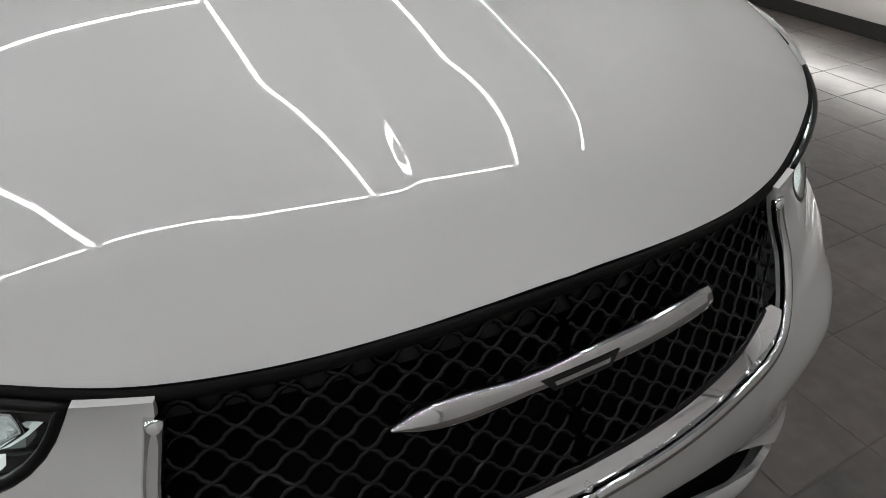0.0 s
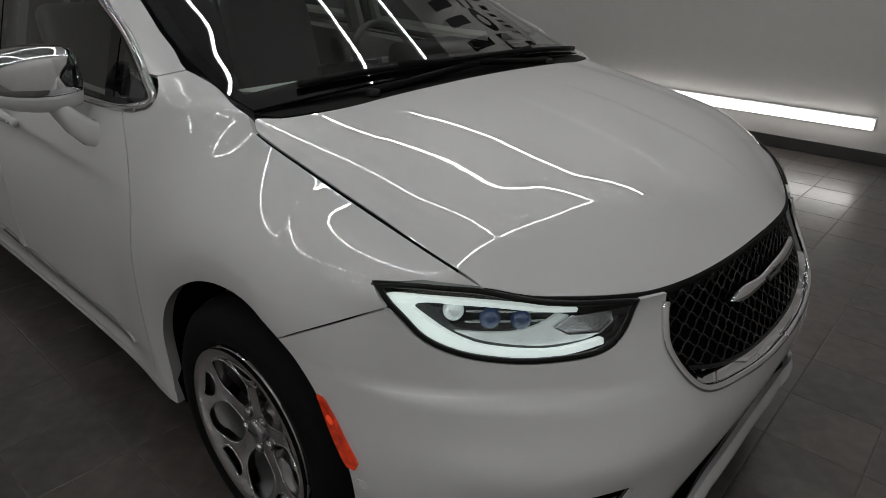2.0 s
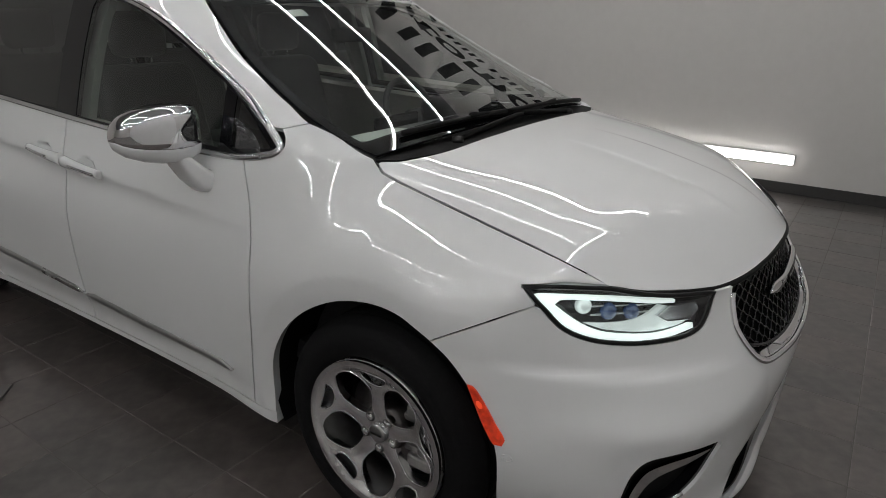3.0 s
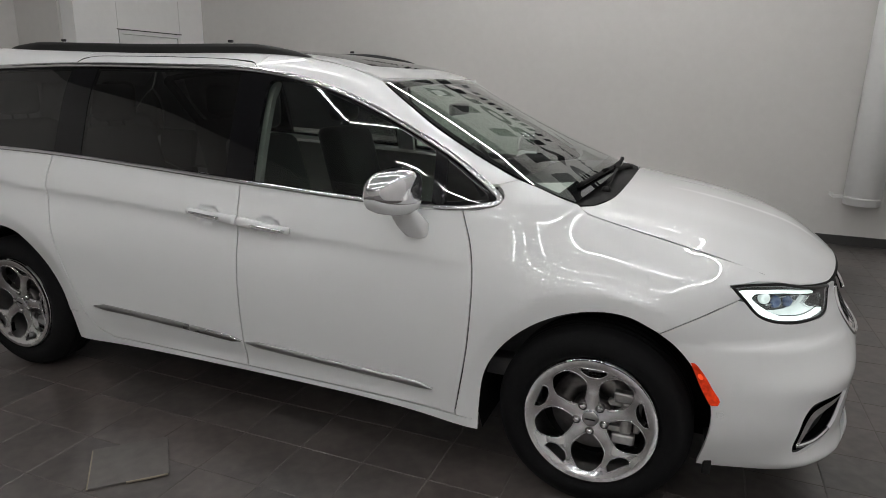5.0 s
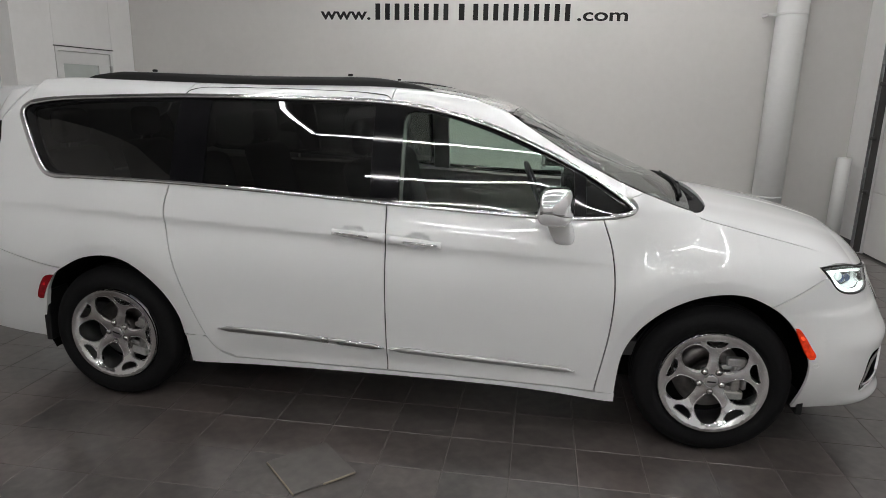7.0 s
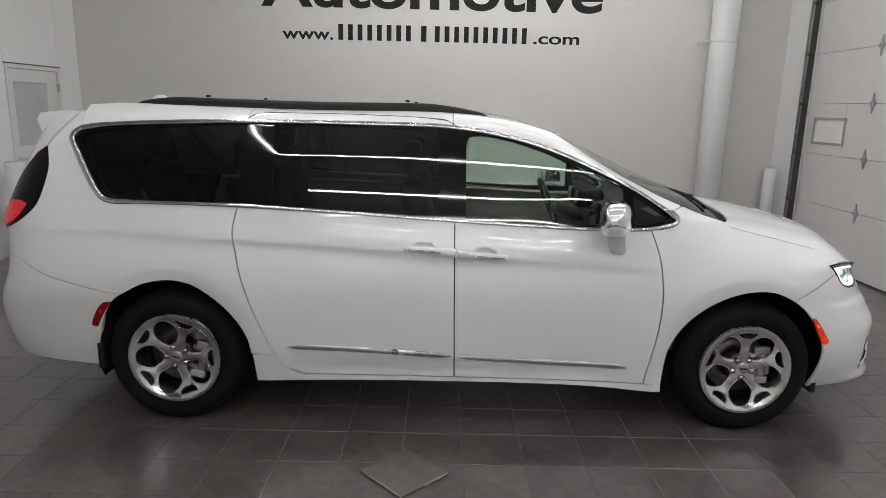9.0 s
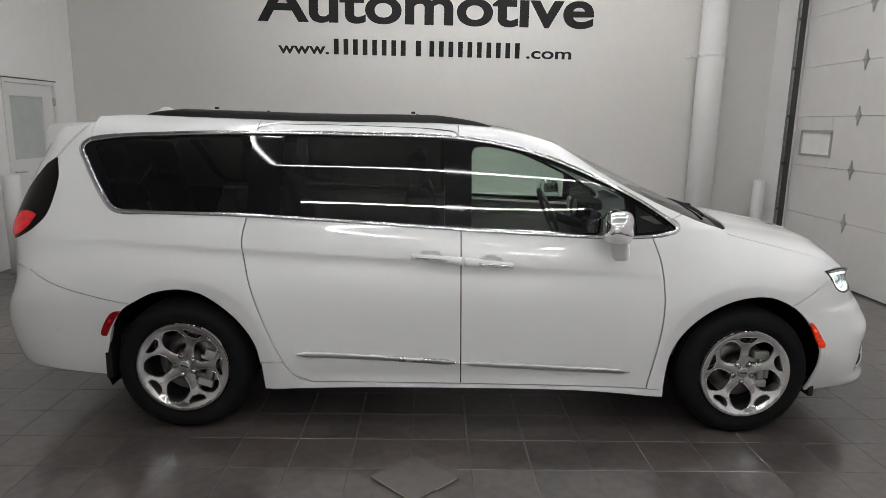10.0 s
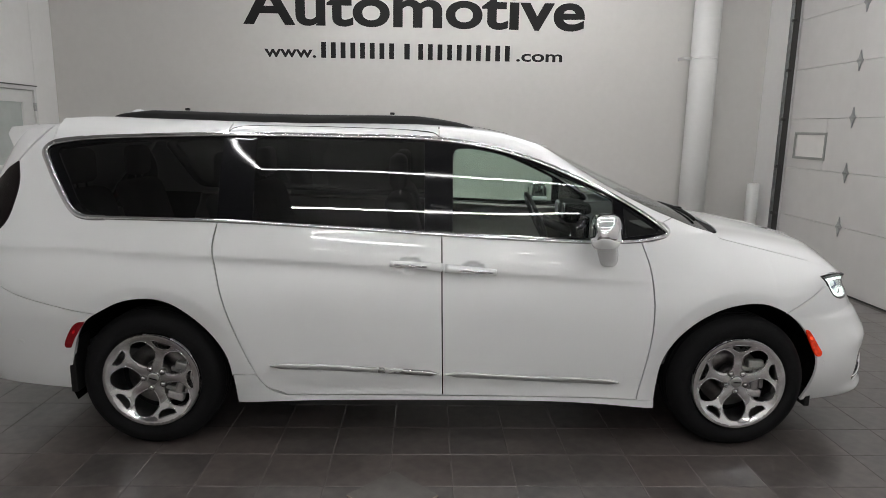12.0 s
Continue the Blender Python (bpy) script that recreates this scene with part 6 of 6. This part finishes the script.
def cabin(car):
    box("cabin_floor", (-2.2, -0.84, 0.42), (1.25, 0.84, 0.50), SEAT, car, bevel=0.01)
    # dashboard with a hump before the driver
    prof = [(1.42, 0.5), (1.42, 1.13), (1.32, 1.155), (1.05, 1.13), (0.95, 1.10), (0.90, 1.02), (0.92, 0.86), (1.0, 0.5)]
    bm = bmesh.new()
    a = [bm.verts.new((x, -0.76, z)) for x, z in prof]
    b = [bm.verts.new((x, 0.76, z)) for x, z in prof]
    n = len(prof)
    for k in range(n):
        bm.faces.new((a[k], a[(k + 1) % n], b[(k + 1) % n], b[k]))
    bm.faces.new(a[::-1])
    bm.faces.new(b)
    part("dashboard", bm, SEAT, car, "dark dashboard")
    box("dash_screen", (0.885, -0.16, 0.98), (0.905, 0.12, 1.14), GLOSSBLACK, car, bevel=0.006)
    bm = box_bm((0.83, 0.22, 1.04), (1.02, 0.58, 1.185), 0.04, 3)
    part("instrument_hood", bm, COWL, car, "dark instrument hood", smooth=True)
    for y in (0.30, 0.50):
        lathe("dial", [(0.0, 0.828), (0.050, 0.828), (0.054, 0.824), (0.054, 0.84), (0.0, 0.84)], SATIN, car, axis="x", center=(0, y, 1.125), seg=24)
    w = empty("steering_wheel")
    w.parent = car
    ring = [(0.185 * math.cos(t), 0.185 * math.sin(t)) for t in np.linspace(0, 2 * math.pi, 33)]
    tilt = math.radians(24)
    tube("ring", [(0.66 - q * math.sin(tilt), 0.40 + p, 1.06 + q * math.cos(tilt)) for p, q in ring], 0.015, SEAT, w, sides=8)
    bm = box_bm((0.655, 0.33, 1.0), (0.70, 0.47, 1.1), 0.02)
    box_bm((0.665, 0.22, 1.045), (0.69, 0.58, 1.075), 0.008, bm=bm)
    part("spokes", bm, SEAT, w)
    tube("column", [(0.69, 0.40, 1.05), (0.95, 0.40, 0.95)], 0.035, SEAT, w)
    for x, y, name in ((0.12, -0.42, "seat"), (0.12, 0.42, "seat"), (-0.85, -0.45, "seat"), (-0.85, 0.45, "seat"), (-1.72, -0.38, "seat"), (-1.72, 0.38, "seat")):
        st = empty(name)
        st.parent = car
        bm = box_bm((-0.22, -0.24, 0.50), (0.30, 0.24, 0.80), 0.06, 3)
        part("cushion", bm, SEAT, st, smooth=True)
        bm = box_bm((-0.34, -0.24, 0.74), (-0.18, 0.24, 1.30), 0.06, 3)
        for v in bm.verts:
            v.co.x -= 0.28 * (v.co.z - 0.74)
        part("backrest", bm, SEAT, st, smooth=True)
        bm = box_bm((-0.46, -0.13, 1.33), (-0.36, 0.13, 1.53), 0.045, 3)
        part("headrest", bm, SEAT, st, smooth=True)
        tube("headrest_post", [(-0.40, -0.05, 1.27), (-0.41, -0.05, 1.36)], 0.007, CHROME, st, sides=6)
        tube("headrest_post", [(-0.40, 0.05, 1.27), (-0.41, 0.05, 1.36)], 0.007, CHROME, st, sides=6)
        st.matrix_basis = pose(x, y, 0)
    head = loop(line([(-2.05, -0.57), (0.42, -0.55), (0.47, 0.0), (0.42, 0.55), (-2.05, 0.57), (-2.05, -0.57)], 0.1))
    panel("headliner", head, roof, HEADLINER, car, lift=-0.05, depth=0.01, spacing=0.1, label="light fabric headliner")
    box("inside_mirror", (0.62, -0.12, 1.42), (0.65, 0.12, 1.48), BLACK, car, bevel=0.012)
    bm = box_bm((1.10, -0.62, 0.0), (1.31, -0.32, 0.003))
    for v in bm.verts:
        v.co.z += 1.1375 + 0.0926 * (v.co.x - 1.05)
    part("dash_papers", bm, PAPER, car, "papers on the dashboard")


def build_car():
    car = empty("minivan", label="glossy white minivan with chrome trim and lit headlights", category="minivan")
    for s in (1, -1):
        body_panels(car, s)
        headlight(car, s)
        fog_lamp(car, s)
        markers(car, s)
        rear_end(car, s)
        roof_rail(car, s)
        mirror(car, s)
    front_end(car)
    grille(car)
    roof_and_glass(car)
    antenna_fin(car)
    wheel_wells(car)
    first = wheel(car, WHEEL_X)
    copy_thing(first, pose(-WHEEL_X, -0.947, WHEEL_Z, 0, 17, 0))
    for x in (WHEEL_X, -WHEEL_X):
        copy_thing(first, pose(x, 0.947, WHEEL_Z, 0, 0, 180))
    cabin(car)
    return car


build_room()
build_car()
lay_tiles()
